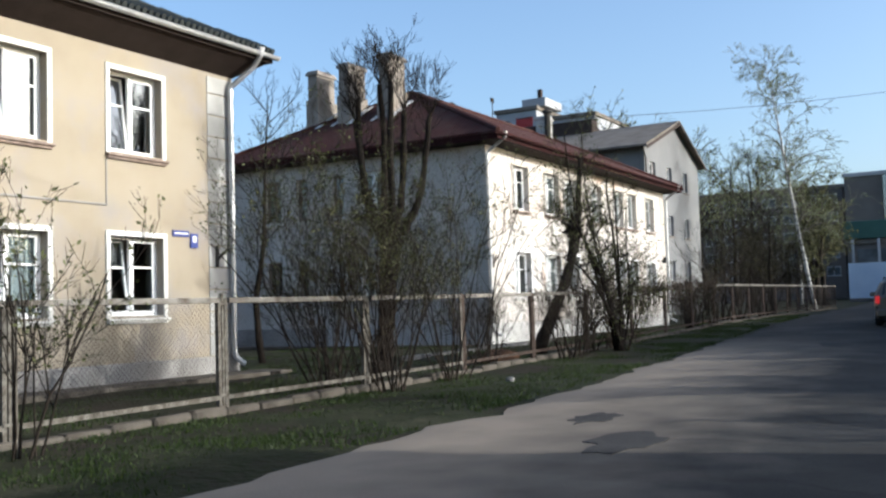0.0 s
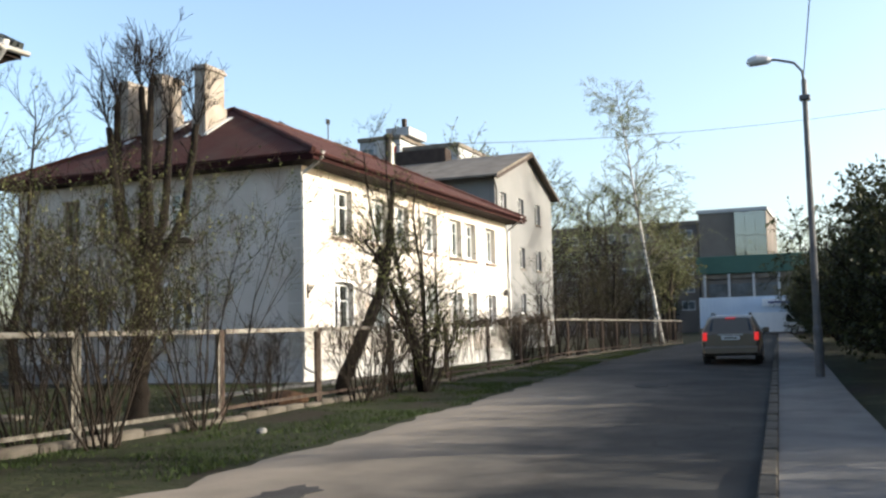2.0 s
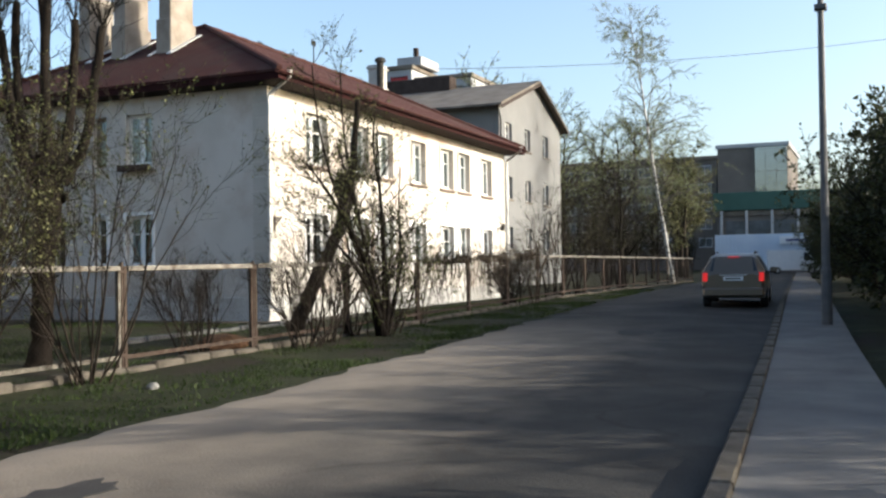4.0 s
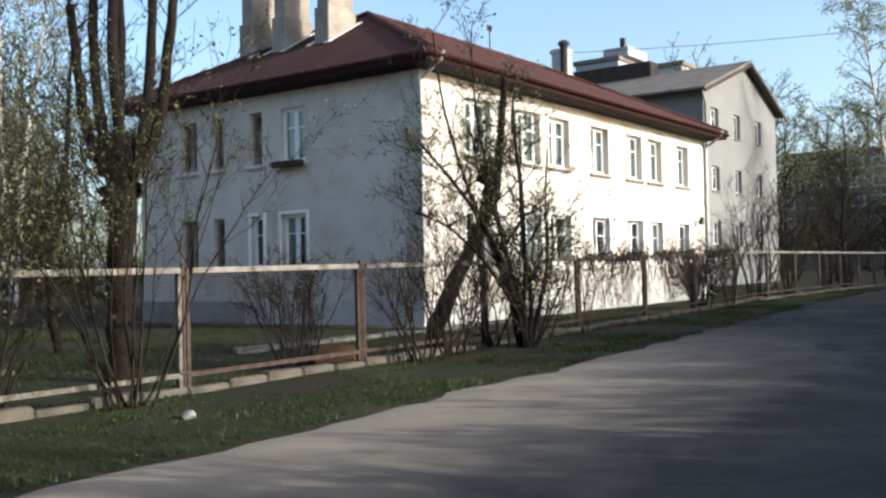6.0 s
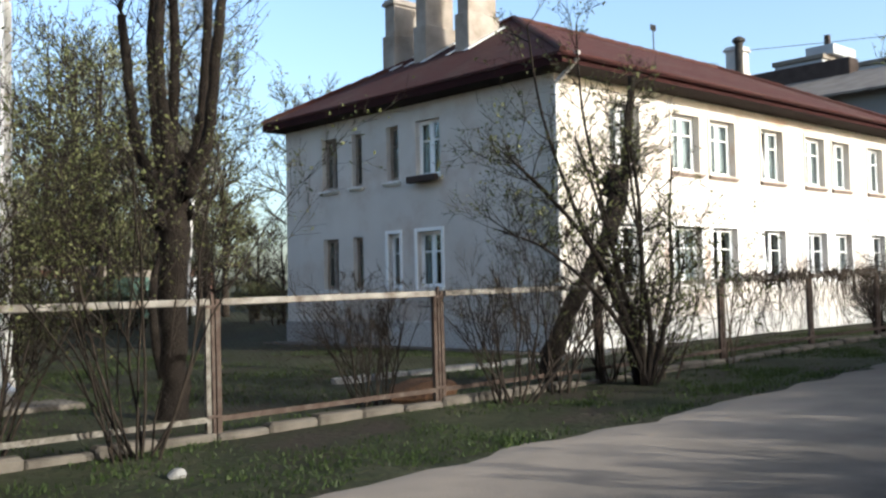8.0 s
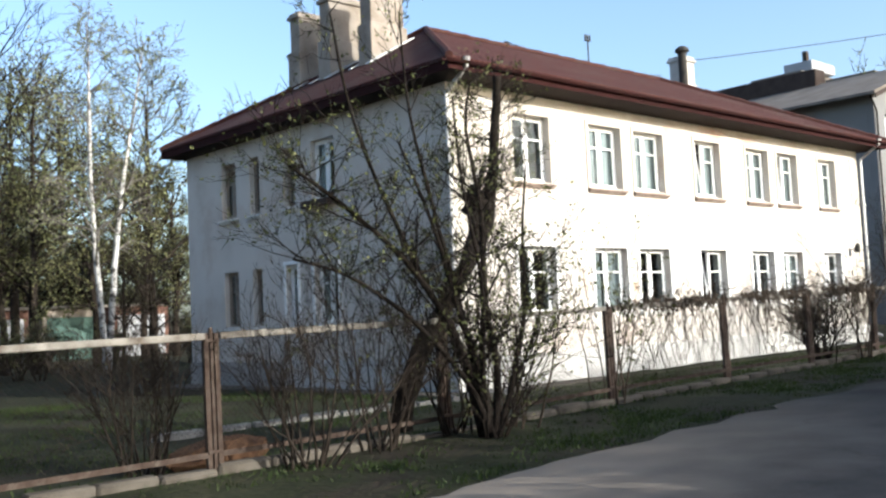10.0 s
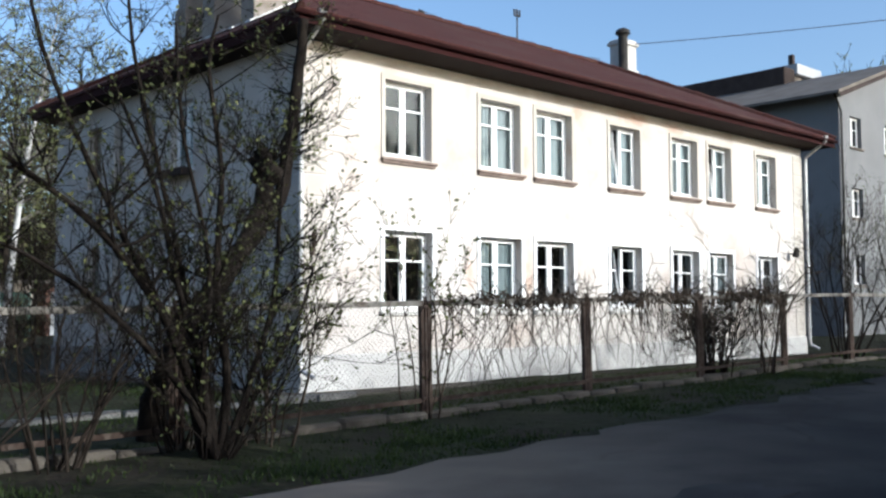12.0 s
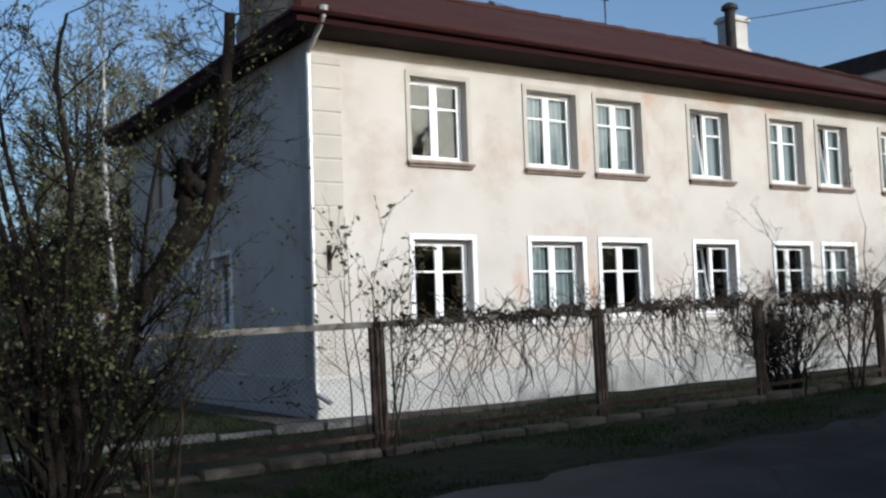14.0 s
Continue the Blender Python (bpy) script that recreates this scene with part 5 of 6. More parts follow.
def leaning_tree():
    p = Plant(23, 0.005, 0.06, 4.5, 0.09, 0.08, 0.6, (20, 55), (3, 4), 0.25)
    z = -ground_z(-5.0, -4.0)
    p.limb("trunk", [(0, 0, -0.1), (0.03, -0.1, 0.5), (0.2, -0.42, 1.3), (0.8, -0.55, 2.2), (1.2, -0.55, 2.9), (1.25, -0.5, 3.45)], [0.20, 0.17, 0.155, 0.13, 0.11, 0.11], 10)
    for _ in range(9):
        c = Vector((1.25, -0.5, 3.4)) + p.rand() * 0.08
        p.limbs.tube([c, c + p.rand() * 0.07, c + p.rand() * 0.1], [0.13, 0.1, 0.04], 7)
    for _ in range(26):
        a = p.r.uniform(0, 6.283)
        p.grow((1.25, -0.5, 3.4), (math.cos(a), math.sin(a), p.r.uniform(0.2, 1.2)), p.r.uniform(0.5, 1.2), 0.012, 2)
    pts, rad = p.limb("limb", [(0.85, -0.55, 2.25), (1.45, -0.55, 3.0), (1.62, -0.56, 3.8), (1.7, -0.58, 4.4), (1.75, -0.6, 4.9), (1.78, -0.62, 5.42)], [0.11, 0.095, 0.085, 0.08, 0.075, 0.07], 9)
    for _ in range(34):
        i = p.r.randint(len(pts) // 3, len(pts) - 1)
        a = p.r.uniform(0, 6.283)
        p.grow(pts[i], (math.cos(a), math.sin(a), p.r.uniform(-0.1, 0.6)), p.r.uniform(0.4, 0.85), 0.011, 2)
    p.done("leaning_tree", "leaning tree with a burr and tufts of twigs", "tree", at_ground(-5.0, -4.0), M_BARK, M_LEAF)


def lilac():
    p = Plant(31, 0.004, 0.055, 5.5, 0.10, 0.06, 0.58, (20, 55), (3, 5), 0.2)
    for pts, r in (
        ([(0, 0, 0), (-0.15, 0.05, 0.6), (-0.55, 0.1, 1.5), (-1.2, 0.15, 2.3), (-2.1, 0.1, 2.9), (-2.9, 0.0, 3.3)], 0.085),
        ([(0, 0.05, 0), (-0.05, 0.05, 0.7), (-0.3, 0.2, 1.7), (-0.5, 0.4, 2.8), (-0.9, 0.5, 3.8)], 0.075),
        ([(0.05, 0, 0), (0.1, -0.05, 0.8), (0.0, 0.0, 1.8), (0.1, 0.1, 2.9), (0.0, 0.2, 4.0), (0.1, 0.2, 4.6)], 0.07),
        ([(0.1, 0, 0), (0.3, -0.1, 0.7), (0.6, -0.1, 1.6), (0.75, 0.0, 2.6), (0.95, 0.05, 3.6)], 0.06),
        ([(0, -0.05, 0), (-0.4, 0, 0.8), (-1.2, 0.1, 1.6), (-2.0, 0.2, 2.1), (-2.7, 0.3, 2.3)], 0.06),
        ([(0.12, 0.05, 0), (0.5, 0.1, 0.6), (1.0, 0.1, 1.3), (1.3, 0.1, 2.1)], 0.045),
        ([(0, 0, 0), (-0.2, -0.1, 0.9), (-0.15, -0.1, 2.0), (-0.5, -0.2, 3.2), (-0.6, -0.2, 4.3)], 0.055),
        ([(-0.05, 0.1, 0), (-0.35, 0.2, 1.2), (-1.0, 0.4, 2.6), (-1.6, 0.5, 4.0), (-1.9, 0.5, 5.3)], 0.06),
        ([(0, 0.1, 0), (-0.15, 0.2, 1.3), (-0.4, 0.4, 2.8), (-0.7, 0.5, 4.2), (-0.8, 0.5, 5.5)], 0.055),
    ):
        q, rad = p.limb("stem", pts, [r * 0.8 * (1 - 0.75 * i / (len(pts) - 1)) for i in range(len(pts))], 7)
        for _ in range(13):
            i = p.r.randint(len(q) // 3, len(q) - 1)
            a = p.r.uniform(0, 6.283)
            p.grow(q[i], (0.8 * math.cos(a), 0.8 * math.sin(a), p.r.uniform(0.2, 1.1)), p.r.uniform(0.5, 1.0), max(0.008, rad[i] * 0.5), 2)
    for c in ((-2.7, 0.05, 3.2), (-2.4, 0.1, 3.0), (-2.5, 0.25, 2.25), (-2.0, 0.2, 2.1), (-1.9, 0.1, 2.8)):
        for _ in range(6):
            a = p.r.uniform(0, 6.283)
            p.grow(c, (math.cos(a) - 0.3, math.sin(a), p.r.uniform(-0.1, 0.9)), p.r.uniform(0.5, 0.95), 0.010, 2)
    p.leaf_rate = 9.0
    for _ in range(13):
        a = p.r.uniform(0, 6.283)
        p.grow((0.15 * math.cos(a), 0.15 * math.sin(a), 0), (0.4 * math.cos(a) + 0.35, 0.4 * math.sin(a), 1), p.r.uniform(0.9, 2.9), 0.013, 2)
    p.done("lilac_bush", "many-stemmed bush with arching limbs and young leaves", "shrub", at_ground(-5.52, -6.42), M_BARK, M_LEAF)


def birch(name, x, y, hgt, seed, s=1.0, lean=(0.0, 0.0), fork=False, rate=5.0, leaf=0.13, twigs=34, label="slender birch with a white trunk and pale new leaves"):
    p = Plant(seed, 0.012, leaf, rate, 0.10, 0.02, 0.6, (25, 60), (3, 5), 0.2, 0.28)
    stem = Plant(seed + 200, 0.012, leaf, rate, 0.10, 0.02, 0.6, (25, 60), (3, 5), 0.2, 0.28)
    trunks = [Vector((lean[0], lean[1], 1))]
    if fork:
        trunks.append(Vector((lean[0] + 0.22, lean[1] + 0.1, 1)))
    for d in trunks:
        pts, rad = stem.path([d * (hgt * t) + Vector((0.25 * math.sin(5 * t + seed), 0.2 * math.cos(4 * t), 0)) * t for t in (0, 0.15, 0.35, 0.55, 0.75, 0.9, 1.0)], [0.16, 0.13, 0.11, 0.09, 0.06, 0.035, 0.015], 9)
        for _ in range(twigs):
            t = p.r.uniform(0.3, 1.0)
            i = min(len(pts) - 1, int(t * (len(pts) - 1)))
            a = p.r.uniform(0, 6.283)
            p.grow(pts[i], (math.cos(a), math.sin(a), p.r.uniform(0.5, 1.2)), hgt * p.r.uniform(0.10, 0.22) * (1.25 - 0.6 * t), max(0.02, rad[i] * 0.45), 2, 2)
    t = thing(name, label, "tree", at_ground(x, y, 0, s), "birches")
    part("trunk", stem.limbs, M_BIRCH, t, smooth=True)
    tagged(part("crown", p.limbs, M_TWIGB, t, "thin brown-grey drooping twigs"), kind="stuff")
    tagged(part("foliage", p.leaves, M_LEAFB, t), kind="stuff")
    return t


def common_tree(seed, hgt, rate, leaf, bark, lm, label, thin=0.015, depth=3, r0=0.2, crown=0.35):
    p = Plant(seed, thin, leaf, rate, 0.12, 0.05, 0.62, (22, 58), (4, 6), 0.25)
    pts, rad = p.path([(0, 0, -0.1), (0.05, 0, hgt * 0.2), (0.1 * p.r.uniform(-1, 1), 0.1, hgt * 0.4), (0.15, 0, hgt * 0.65), (0.1, 0.1, hgt * 0.9)], [r0, r0 * 0.8, r0 * 0.65, r0 * 0.4, r0 * 0.12], 8)
    for _ in range(22):
        t = p.r.uniform(crown, 1.0)
        i = min(len(pts) - 1, int(t * (len(pts) - 1)))
        a = p.r.uniform(0, 6.283)
        p.grow(pts[i], (math.cos(a), math.sin(a), p.r.uniform(0.4, 1.2)), hgt * p.r.uniform(0.18, 0.34) * (1.3 - 0.7 * t), max(0.03, rad[i] * 0.5), depth - 1, 2)
    t = thing("tree", label, "tree", None, "trees in the distance")
    part("trunk", p.limbs, bark, t, smooth=True)
    tagged(part("foliage", p.leaves, lm, t), kind="stuff")
    return t


pollard()
leaning_tree()
lilac()
shrub(-15.9, -6.3, 3.1, 41, 15, 3, 0.62, 9.0, 0.045, None, M_LEAFP, "upright shrub with pale opening buds beside the fence")
shrub(-13.45, -6.1, 3.6, 42, 16, 3, 0.66, 7.0, 0.045, None, M_LEAF, "tall twiggy shrub with sparse small leaves")
shrub(-14.7, -5.1, 3.2, 49, 18, 3, 0.7, 8.0, 0.045, None, M_LEAF, "twiggy shrub growing against the fence")
shrub(-23.1, -6.7, 2.5, 43, 6, 3, 0.4, 5.5, 0.06, None, M_LEAF, "small shrub with fresh green leaves")
shrub(-16.1, -5.2, 4.0, 44, 17, 3, 0.6, 6.0, 0.05, None, M_LEAF, "slender leafy shrub behind the fence")
shrub(-8.05, -6.1, 2.0, 45, 17, 3, 0.75, 0.8, 0.035, M_BARK2, M_LEAFP, "low fan-shaped bare twiggy shrub")
shrub(-9.3, -4.6, 1.8, 46, 22, 3, 0.8, 0.5, 0.035, M_BARK2, M_LEAFP, "low bare twiggy shrub")
shrub(-6.9, -5.9, 2.1, 56, 13, 3, 0.6, 1.5, 0.045, M_BARK2, M_LEAF, "low twiggy shrub at the foot of the fence")
shrub(-5.5, -5.75, 2.7, 57, 13, 3, 0.6, 2.0, 0.045, M_BARK2, M_LEAF, "dense twiggy shrub under the bush")
shrub(-14.4, -4.2, 2.3, 59, 11, 3, 0.65, 6.0, 0.05, None, M_LEAFD, "dark leafy shrub in the yard behind the fence")
shrub(-4.6, -6.0, 1.9, 47, 11, 3, 0.55, 3.5, 0.05, M_TWIG, M_LEAF, "leafy suckers beside the bush")
shrub(-1.72, -5.35, 2.5, 48, 6, 2, 0.42, 6.0, 0.075, M_TWIG, M_LEAF, "young shrub with bright leaves by the fence post")
shrub(5.95, -5.05, 1.55, 50, 42, 3, 0.5, 3.0, 0.04, M_BARK, M_HEDGE, "dense dark bush tangled in the fence", rise=0.03)
shrub(7.2, -5.5, 3.0, 51, 7, 3, 0.3, 1.6, 0.035, M_TWIG, M_LEAF, "weeping shrub with drooping twigs by the fence", bend=0.6, r0=0.022)
shrub(13.0, -4.2, 4.0, 52, 12, 3, 0.45, 1.5, 0.05, M_BARK, M_LEAF, "spreading bare shrub in front of the grey house", r0=0.03)
shrub(17.5, -3.9, 4.4, 53, 12, 3, 0.5, 1.5, 0.05, M_BARK, M_LEAF, "spreading bare shrub in front of the grey house", r0=0.03)
shrub(23.5, -3.6, 4.2, 54, 11, 3, 0.45, 2, 0.06, M_BARK, M_LEAF, "spreading bare shrub beside the fence", r0=0.03)
shrub(30.5, -2.6, 4.0, 55, 11, 3, 0.5, 2, 0.06, M_BARK, M_LEAFD, "dark bare shrub beside the fence", r0=0.03)

# thin young tree between the two houses
p = Plant(61, 0.006, 0.05, 0.8, 0.07, 0.08, 0.6, (25, 50), (3, 4), 0.3)
pts, rad = p.path([(0, 0, -0.1), (-0.25, 0, 1.5), (0.1, 0, 3.2), (0.25, 0.05, 5.0), (0.35, 0, 6.7)], [0.10, 0.085, 0.06, 0.04, 0.012], 7)
for _ in range(26):
    i = p.r.randint(len(pts) // 4, len(pts) - 1)
    a = p.r.uniform(0, 6.283)
    p.grow(pts[i], (math.cos(a), math.sin(a), 0.7), p.r.uniform(0.6, 1.5), 0.018, 2)
p.done("young_tree", "thin crooked young tree between the two houses", "tree", at_ground(-9.0, 2.1), M_BARK, M_LEAF)

b1 = birch("birch", 46.4, -2.5, 18.0, 71, lean=(-0.08, 0.14), rate=16.0, leaf=0.085, twigs=64)
b2 = birch("birch", 3.0, 24.0, 14.5, 72, lean=(-0.06, 0.0), fork=True, rate=2.5, label="forked birch with bright white stems behind the house")
copy_thing(b2, at_ground(-4.5, 27, 130, 0.9))
copy_thing(b1, at_ground(62, 14, 100, 0.9))
copy_thing(b1, at_ground(70, 26, 200, 0.95))
copy_thing(b1, at_ground(78, 4, 250, 0.8))

bare = common_tree(81, 9, 1.2, 0.12, M_BARK, M_LEAFD, "bare dark tree with dense twigs")
bare.matrix_basis = at_ground(28.0, -3.3, 0, 0.72)
olive = common_tree(82, 9, 7.0, 0.17, M_BARK2, M_LEAFP, "tree in yellow-green new leaf")
olive.matrix_basis = at_ground(60, -1.0, 0, 1.1)
haze = common_tree(83, 12, 3.0, 0.14, M_BARK2, M_LEAFB, "tall tree with thin pale new leaves")
haze.matrix_basis = at_ground(66, 6.0, 0, 1.2)
rng = random.Random(9)
for src, x, y, s in (
        (bare, 36, -1.6, 0.7), (bare, 40, 0.5, 0.85), (bare, 45, 1.5, 0.9), (bare, 51, -0.5, 0.8), (bare, 55, 3, 1.0), (bare, 61, 2, 0.9), (bare, 70, 1.5, 1.0), (bare, 76, 5, 1.0),
        (olive, 66, 0.5, 1.15), (olive, 72, 2.0, 1.0), (bare, 52, 7, 1.1), (haze, 84, 12, 1.2), (haze, 58, 10, 1.1), (bare, 82, 8, 1.2), (haze, 95, 20, 1.3), (haze, 92, 29.5, 1.8), (olive, 2.0, 29, 0.95), (olive, 6.5, 33, 1.1), (olive, 11, 37, 1.15), (olive, -2.5, 31, 1.0), (olive, 15, 41, 1.2), (haze, 4.5, 36, 1.1), (bare, 8.5, 31, 0.85), (bare, 13, 34, 0.9),
        (olive, 1.0, 30, 0.9), (olive, -6, 25, 0.75), (olive, -11, 31, 0.95), (bare, 6.5, 30, 0.9), (bare, 9.5, 26, 0.8), (bare, -1, 35, 1.0), (haze, -9, 34, 1.15), (haze, 5, 40, 1.2), (bare, -15, 33, 1.1), (haze, -18, 28, 1.0),
        (haze, 12, 38, 1.2), (haze, 20, 40, 1.1), (bare, 26, 34, 1.1), (haze, -26, 36, 1.2), (olive, -20, 40, 1.1), (haze, -4, 50, 1.4), (haze, 9, 55, 1.5), (bare, -12, 52, 1.3), (haze, -30, 50, 1.4)):
    copy_thing(src, at_ground(x, y, rng.uniform(0, 360), s))
for x, y, sc in ((26, -50, 1.7), (33, -51, 1.65), (40, -50, 1.7), (47, -52, 1.7), (55, -51, 1.7)):
    copy_thing(olive, at_ground(x, y, rng.uniform(0, 360), sc))
# trees across the street whose branches dapple the yellow front
for x, y, sc in ((-12.5, -21.5, 1.3),):
    copy_thing(bare, at_ground(x, y, rng.uniform(0, 360), sc))
for src, x, y, sc in ((bare, -13.5, 22, 0.9), (haze, -16, 24, 0.85), (bare, -20, 26, 0.95), (haze, -10.5, 24, 0.8), (bare, -8.5, 20, 0.75)):
    copy_thing(src, at_ground(x, y, rng.uniform(0, 360), sc))
# dark woods closing the far end of the street and the back of the yards
for k in range(46):
    a = rng.uniform(-0.2, 1.75)
    d = rng.uniform(125, 210)
    copy_thing(rng.choice((bare, haze, haze)), at_ground(-20 + d * math.cos(a) + 20, -10 + d * math.sin(a), rng.uniform(0, 360), rng.uniform(1.0, 1.5) * (0.55 if 0.3 < a < 1.1 else 1.0)))


# hedge and trees behind the footway: they shade the road
def hedge_clump(seed, hgt, lm=M_HEDGE, name="hedge_bush", label="dense dark bush of the hedge beside the footway", group="hedge beside the footway", rate=11.0):
    p = Plant(seed, 0.008, 0.13, rate, 0.13, 0.05, 0.6, (20, 60), (4, 5), 0.2)
    for i in range(9):
        a = p.r.uniform(0, 6.283)
        p.grow((0.3 * math.cos(a), 0.3 * math.sin(a), 0), (0.4 * math.cos(a), 0.4 * math.sin(a), 1), hgt * p.r.uniform(0.6, 0.9), 0.05, 3, 2)
    t = thing(name, label, "bush", None, group)
    tagged(part("branch_mass", p.limbs, M_BARK, t, smooth=True), kind="stuff")
    tagged(part("foliage", p.leaves, lm, t), kind="stuff")
    return t


ha, hb = hedge_clump(91, 4.6), hedge_clump(92, 3.6)
ha.matrix_basis = at_ground(2.0, kerb_y(2.0) - 3.6, 0, 1.0)
hb.matrix_basis = at_ground(4.2, kerb_y(4.2) - 3.4, 40, 1.0)
x = 6.0
while x < 95:
    y = kerb_y(x) - 3.4 - rng.uniform(0, 0.9)
    copy_thing(ha if rng.random() < 0.6 else hb, at_ground(x, y, rng.uniform(0, 360), rng.uniform(0.85, 1.15)))
    if rng.random() < 0.5:
        copy_thing(ha, at_ground(x + 1, y - 3, rng.uniform(0, 360), rng.uniform(1.0, 1.3)))
    x += rng.uniform(1.7, 2.7) + (2.2 if rng.random() < 0.15 else 0)
for x, back, sc in ((-0.6, 4.2, 0.95), (-3.4, 4.0, 0.9), (-5.2, 4.6, 0.95), (-12.0, 3.9, 0.85), (-8.6, 4.3, 0.8), (0.9, 4.9, 1.05), (-2.0, 5.2, 1.05), (3.3, 5.4, 1.1), (-17.0, 4.6, 0.7)):
    copy_thing(hb, at_ground(x, kerb_y(x) - back, rng.uniform(0, 360), sc))
for k in range(17):   # the low thick hedge whose shade lies on the road
    x = -14.0 + 1.15 * k
    copy_thing(hb, at_ground(x, kerb_y(x) - 4.1 - rng.uniform(0, 0.6), rng.uniform(0, 360), rng.uniform(0.62, 0.74) if x < -5.5 else rng.uniform(0.85, 1.0)))
for k in range(8):
    copy_thing(ha, at_ground(0.5 + 1.7 * k, kerb_y(0.5 + 1.7 * k) - 5.0 - rng.uniform(0, 0.8), rng.uniform(0, 360), rng.uniform(1.0, 1.2)))
# undergrowth and thickets at the back of the yard
ta = hedge_clump(93, 4.2, M_LEAFP, "thicket", "olive-green thicket of bushes at the back of the yard", "thickets behind the yard", 7.0)
ta.matrix_basis = at_ground(-15, 17, 0, 1.0)
tb = hedge_clump(94, 3.8, M_LEAFD, "thicket", "dark bare thicket of bushes at the back of the yard", "thickets behind the yard", 6.0)
tb.matrix_basis = at_ground(-11, 20, 0, 1.0)
for k in range(34):
    x = rng.uniform(-34, 8)
    y = rng.uniform(15, 34)
    if x > -2 and y < 17:
        y += 8
    if 0.24 < (x + 14.5) / (y + 15.4) < 0.60:   # open ground before the garages
        continue
    copy_thing(rng.choice((ta, tb, tb)), at_ground(x, y, rng.uniform(0, 360), rng.uniform(0.6, 1.25)))
for x, y, sc in ((-10.5, 5, 0.45), (-11, 9, 0.6), (-8.5, 11, 0.5), (-10, 13, 0.7), (-6.5, 14, 0.4)):
    copy_thing(tb, at_ground(x, y, rng.uniform(0, 360), sc))
for k in range(150):
    a = rng.uniform(-0.15, 2.0)
    d = rng.uniform(60, 130) if a > 0.9 else rng.uniform(95, 190)
    x, y = -10 + d * math.cos(a), -8 + d * math.sin(a)
    if y < 3 or (x > 80 and y < 8):
        continue
    low = 0.5 if 0.3 < a < 1.1 else 1.0   # the woods behind the roofs are lower
    copy_thing(rng.choice((ta, tb, tb, bare, haze)), at_ground(x, y, rng.uniform(0, 360), low * (rng.uniform(1.2, 1.9) if d > 90 else rng.uniform(1.0, 1.5))))

for k in range(14):   # low undergrowth before the garages
    y = rng.uniform(20, 34)
    x = -14.5 + (y + 15.4) * rng.uniform(0.24, 0.62)
    copy_thing(rng.choice((ta, tb)), at_ground(x, y, rng.uniform(0, 360), rng.uniform(0.4, 0.52)))
for k in range(12):   # bushes behind the garages
    copy_thing(rng.choice((ta, tb)), at_ground(-14 + 3.2 * k, 54 + rng.uniform(0, 4), rng.uniform(0, 360), rng.uniform(1.5, 2.1)))

opp = thing("opposite_house", "plain two-storey house across the footway", "house")
part("wall", Mesh().bbox(-62, -15.9, -40, -28.5, -0.4, 6.6, 0.03), M_GREY, opp)
hip_roof(opp, -62.5, -15.5, -40.5, -28.0, 7.0, 8.5, -56.0, -22.0, M_GROOF, M_SOFFIT, M_SOFFIT, (-62, -15.9, -40, -28.5), 6.6)


# ---- small things ----
def vines():
    for k, (a, b) in enumerate(((-1.73, 1.61), (1.77, 4.94), (5.1, 8.14))):
        p = Plant(100 + k, 0.005, 0.03, 0.0, 0.16, -0.02, 0.6, (30, 80), (1, 3), 0.2)
        w = b - a
        for _ in range(80):
            x = p.r.uniform(0.0, w)
            pt = Vector((x, p.r.uniform(-0.05, 0.02), 1.42))
            d = Vector((p.r.uniform(-0.7, 0.7), 0, -1))
            pts = [pt]
            for i in range(p.r.randint(5, 13)):
                d = (d + Vector((p.r.gauss(0, 0.45), p.r.gauss(0, 0.05), p.r.gauss(-0.03, 0.25)))).normalized()
                pt = pt + d * 0.13
                pt.y = max(-0.09, min(0.05, pt.y))
                pt.x = max(0, min(w, pt.x))
                pt.z = max(0.2, min(1.55, pt.z))
                pts.append(pt.copy())
            p.limbs.tube(pts, [0.007 * (1 - 0.5 * i / len(pts)) for i in range(len(pts))], 4)
        hanging = p.limbs
        p.limbs = Mesh()
        for _ in range(44):
            x = p.r.uniform(0, w * 0.8)
            pt = Vector((x, p.r.uniform(-0.09, 0.04), 1.42))
            pts = []
            for i in range(9):
                pts.append(Vector((min(w, x + 0.12 * i), pt.y + p.r.gauss(0, 0.03), 1.43 + p.r.gauss(0, 0.07))))
            p.limbs.tube(pts, 0.009, 4)
            p.grow(pts[-1], (p.r.uniform(-1, 1), p.r.uniform(-0.3, 0.1), 0.4), 0.4, 0.006, 1)
        z = lerp_table(a, STREET) + 0.10
        t = thing("climbing_vine", "leafless climbing vine tangled over the chain link", "vine", pose(a, fence_y(a) - 0.02, z, 0, -1.0, 1.4), "vines on the fence")
        tagged(part("hanging_tangle", hanging, M_TWIG, t), kind="stuff")
        tagged(part("top_tangle", p.limbs, M_TWIG, t), kind="stuff")


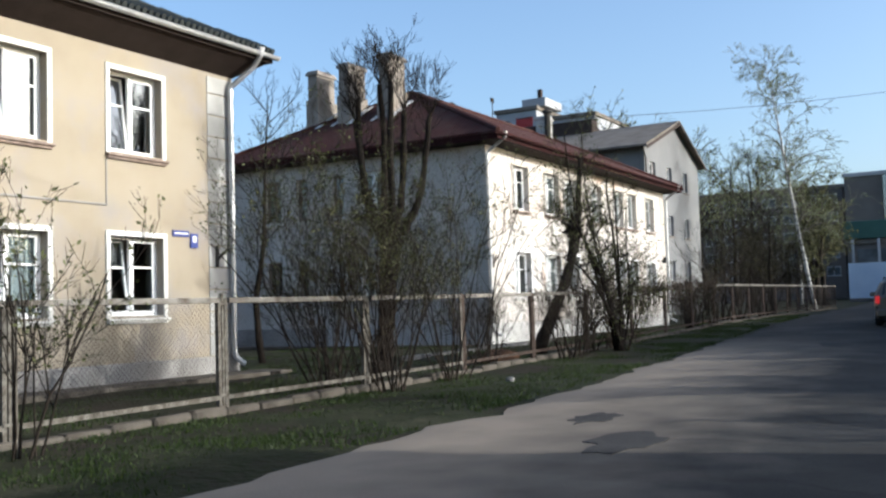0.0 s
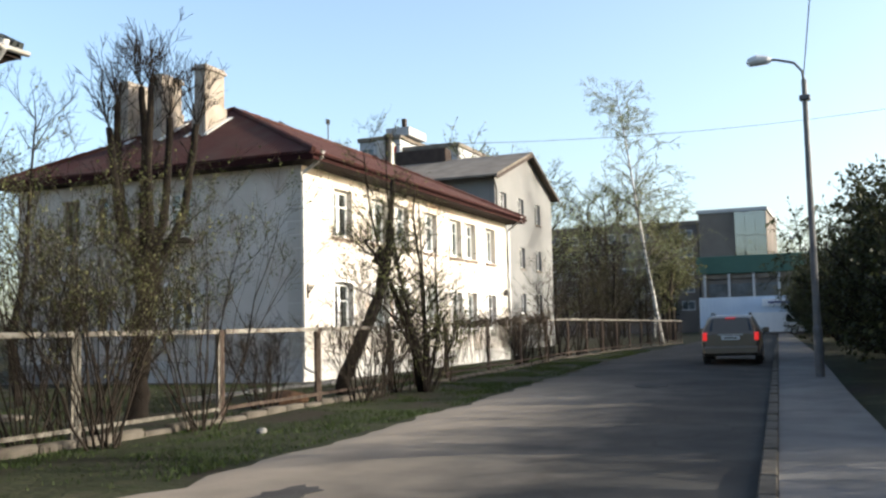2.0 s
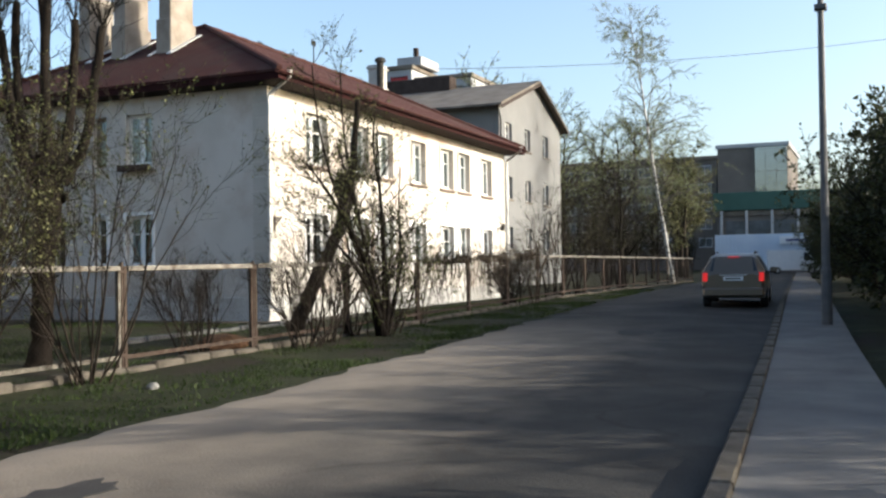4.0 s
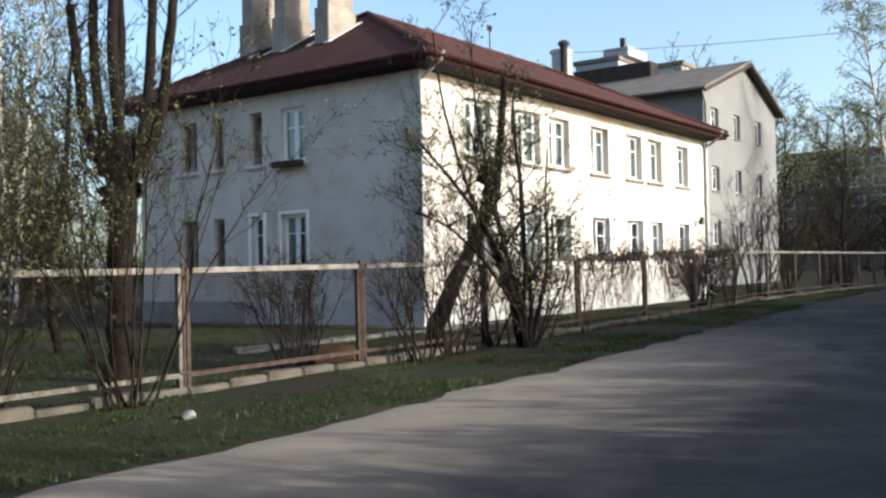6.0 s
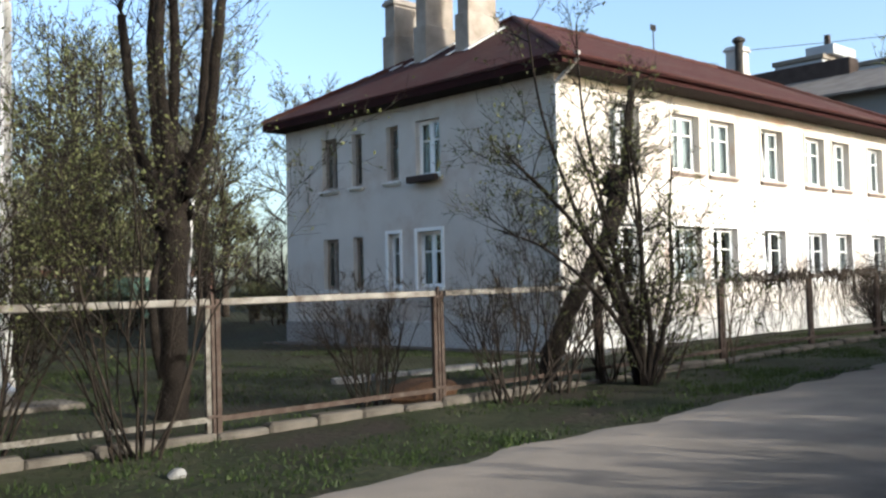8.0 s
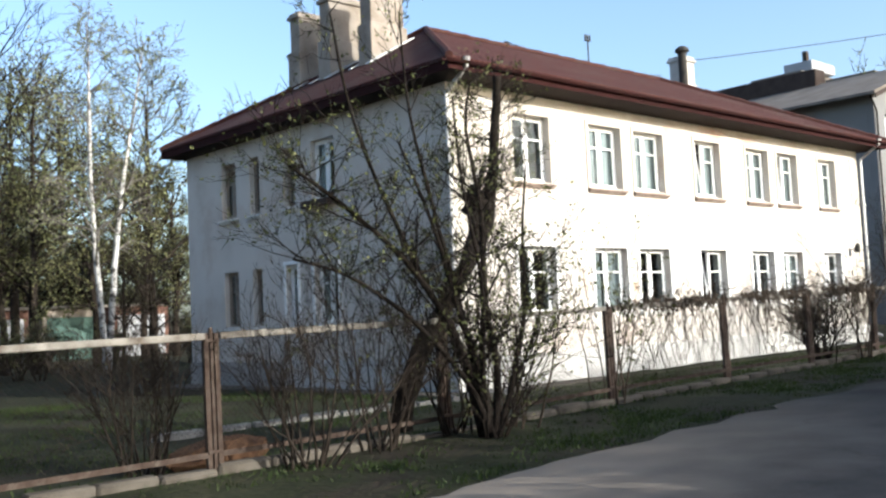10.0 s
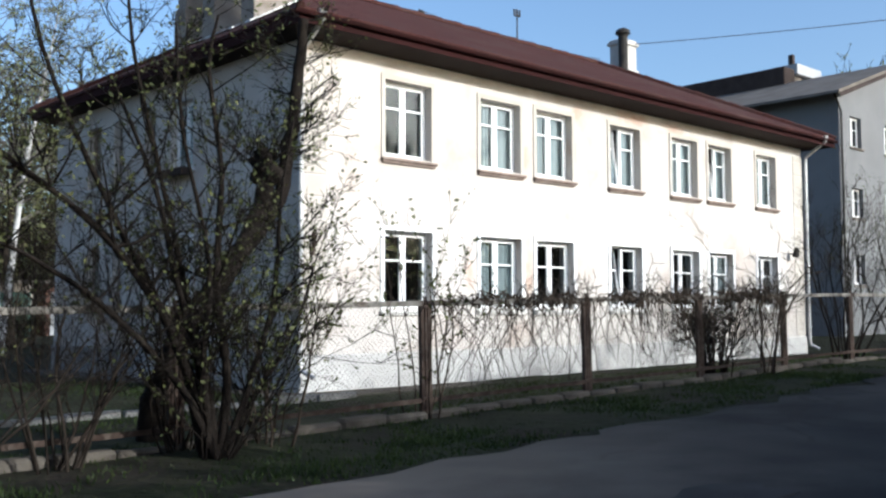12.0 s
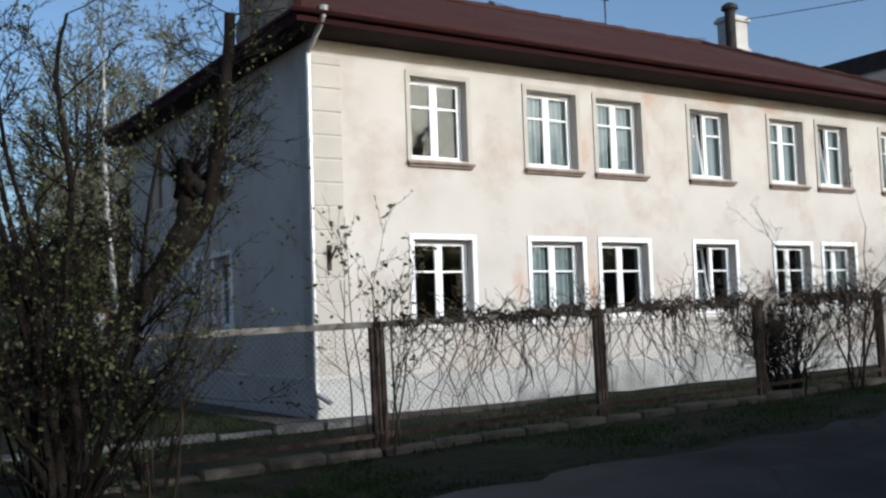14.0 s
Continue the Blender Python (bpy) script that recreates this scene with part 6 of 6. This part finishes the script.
def grass():
    r = random.Random(3)
    b = Mesh()

    def blade(x, y, hgt):
        z = ground_z(x, y) - 0.02
        a = r.uniform(0, 6.283)
        w = 0.008 + 0.006 * r.random()
        lx, ly = r.gauss(0, 0.35) * hgt, r.gauss(0, 0.35) * hgt
        b.tri((x - w * math.cos(a), y - w * math.sin(a), z), (x + w * math.cos(a), y + w * math.sin(a), z), (x + lx, y + ly, z + hgt))
    n = 0
    while n < 52000:
        x = -28 + 50 * r.random() ** 1.1
        lo, hi = edge_y(x) + 0.1, fence_y(x) - 0.08
        y = r.uniform(lo, hi)
        dens = 1.3 * noise.noise(Vector((x * 0.5, y * 0.7, 11))) + 0.6 * noise.noise(Vector((x * 1.9, y * 1.9, 2))) + 0.3
        if r.random() > dens:
            continue
        n += 1
        blade(x, y, r.uniform(0.02, 0.075) * (1 + 0.6 * max(0, noise.noise(Vector((x, y, 5))))))
    tagged(part("verge_grass", b, M_GRASS, None), "short uneven green grass on the verge", "grass", kind="stuff")
    b.v, b.f = [], []
    n = 0
    while n < 45000:
        x, y = r.uniform(-24, 20), r.uniform(-5.2, 9)
        if (x > -0.6 and y > -1.1) or (x < -12.2 and y > -1.3):
            continue
        dens = 1.3 * noise.noise(Vector((x * 0.35, y * 0.45, 21))) + 0.35
        if r.random() > dens:
            continue
        n += 1
        blade(x, y, r.uniform(0.03, 0.10))
    tagged(part("yard_grass", b, M_GRASS, None), "patchy green grass in the yard", "grass", kind="stuff")


def pebble(name, x, y, s, material, label, category):
    bm = bmesh.new()
    bmesh.ops.create_icosphere(bm, subdivisions=2, radius=1)
    for v in bm.verts:
        v.co *= 1 + 0.3 * noise.noise(v.co * 1.5 + Vector((x, y, 0)))
        v.co = Vector((v.co.x * s[0], v.co.y * s[1], v.co.z * s[2]))
    me = bpy.data.meshes.new(name)
    bm.to_mesh(me)
    bm.free()
    me.materials.append(material)
    ob = tagged(new(name, me), label, category)
    ob.matrix_basis = pose(x, y, ground_z(x, y) + s[2] * 0.4, 0, 0, 30)
    return ob


vines()
grass()
pebble("stone", -13.7, -7.35, (0.11, 0.08, 0.055), M_STONE, "pale round stone lying on the verge", "stone")
pebble("compost_mound", -8.2, -4.4, (0.9, 0.45, 0.22), mat("old_leaves", [(0.06, 0.032, 0.018), (0.12, 0.065, 0.035)], 0.95, 9, 60, 1.0, bump_dist=0.04), "heap of old brown leaves behind the fence", "leaf heap")
apron = Mesh().bbox(-0.85, 19.9, -0.95, -0.055, -0.3, 0.06, 0.02).bbox(-0.85, -0.055, -0.05, 11.6, -0.3, 0.06, 0.02)
tagged(part("apron", apron, M_CONC, None), "concrete apron round the cream house", "apron", kind="structure")
ap2 = Mesh().bbox(-36, -11.9, -1.15, -0.265, -0.3, 0.04, 0.02)
tagged(part("apron", ap2, M_CONC, None), "concrete apron along the yellow house", "apron", kind="structure")
edging = thing("path_edging", "pale edging stones along the yard path", "edging", kind="structure")
em = Mesh().bbox(-0.42, 0.42, -0.06, 0.06, -0.15, 0.10, 0.02).data("edging_stone", M_STONE)
for i in range(9):
    o = part("edging_stone", em, None, edging)
    x = -7.2 + 0.9 * i
    o.matrix_basis = pose(x, -1.35 + 0.03 * i, ground_z(x, -1.3) + random.uniform(-0.03, 0.02), 0, 0, 2 + random.uniform(-3, 3))
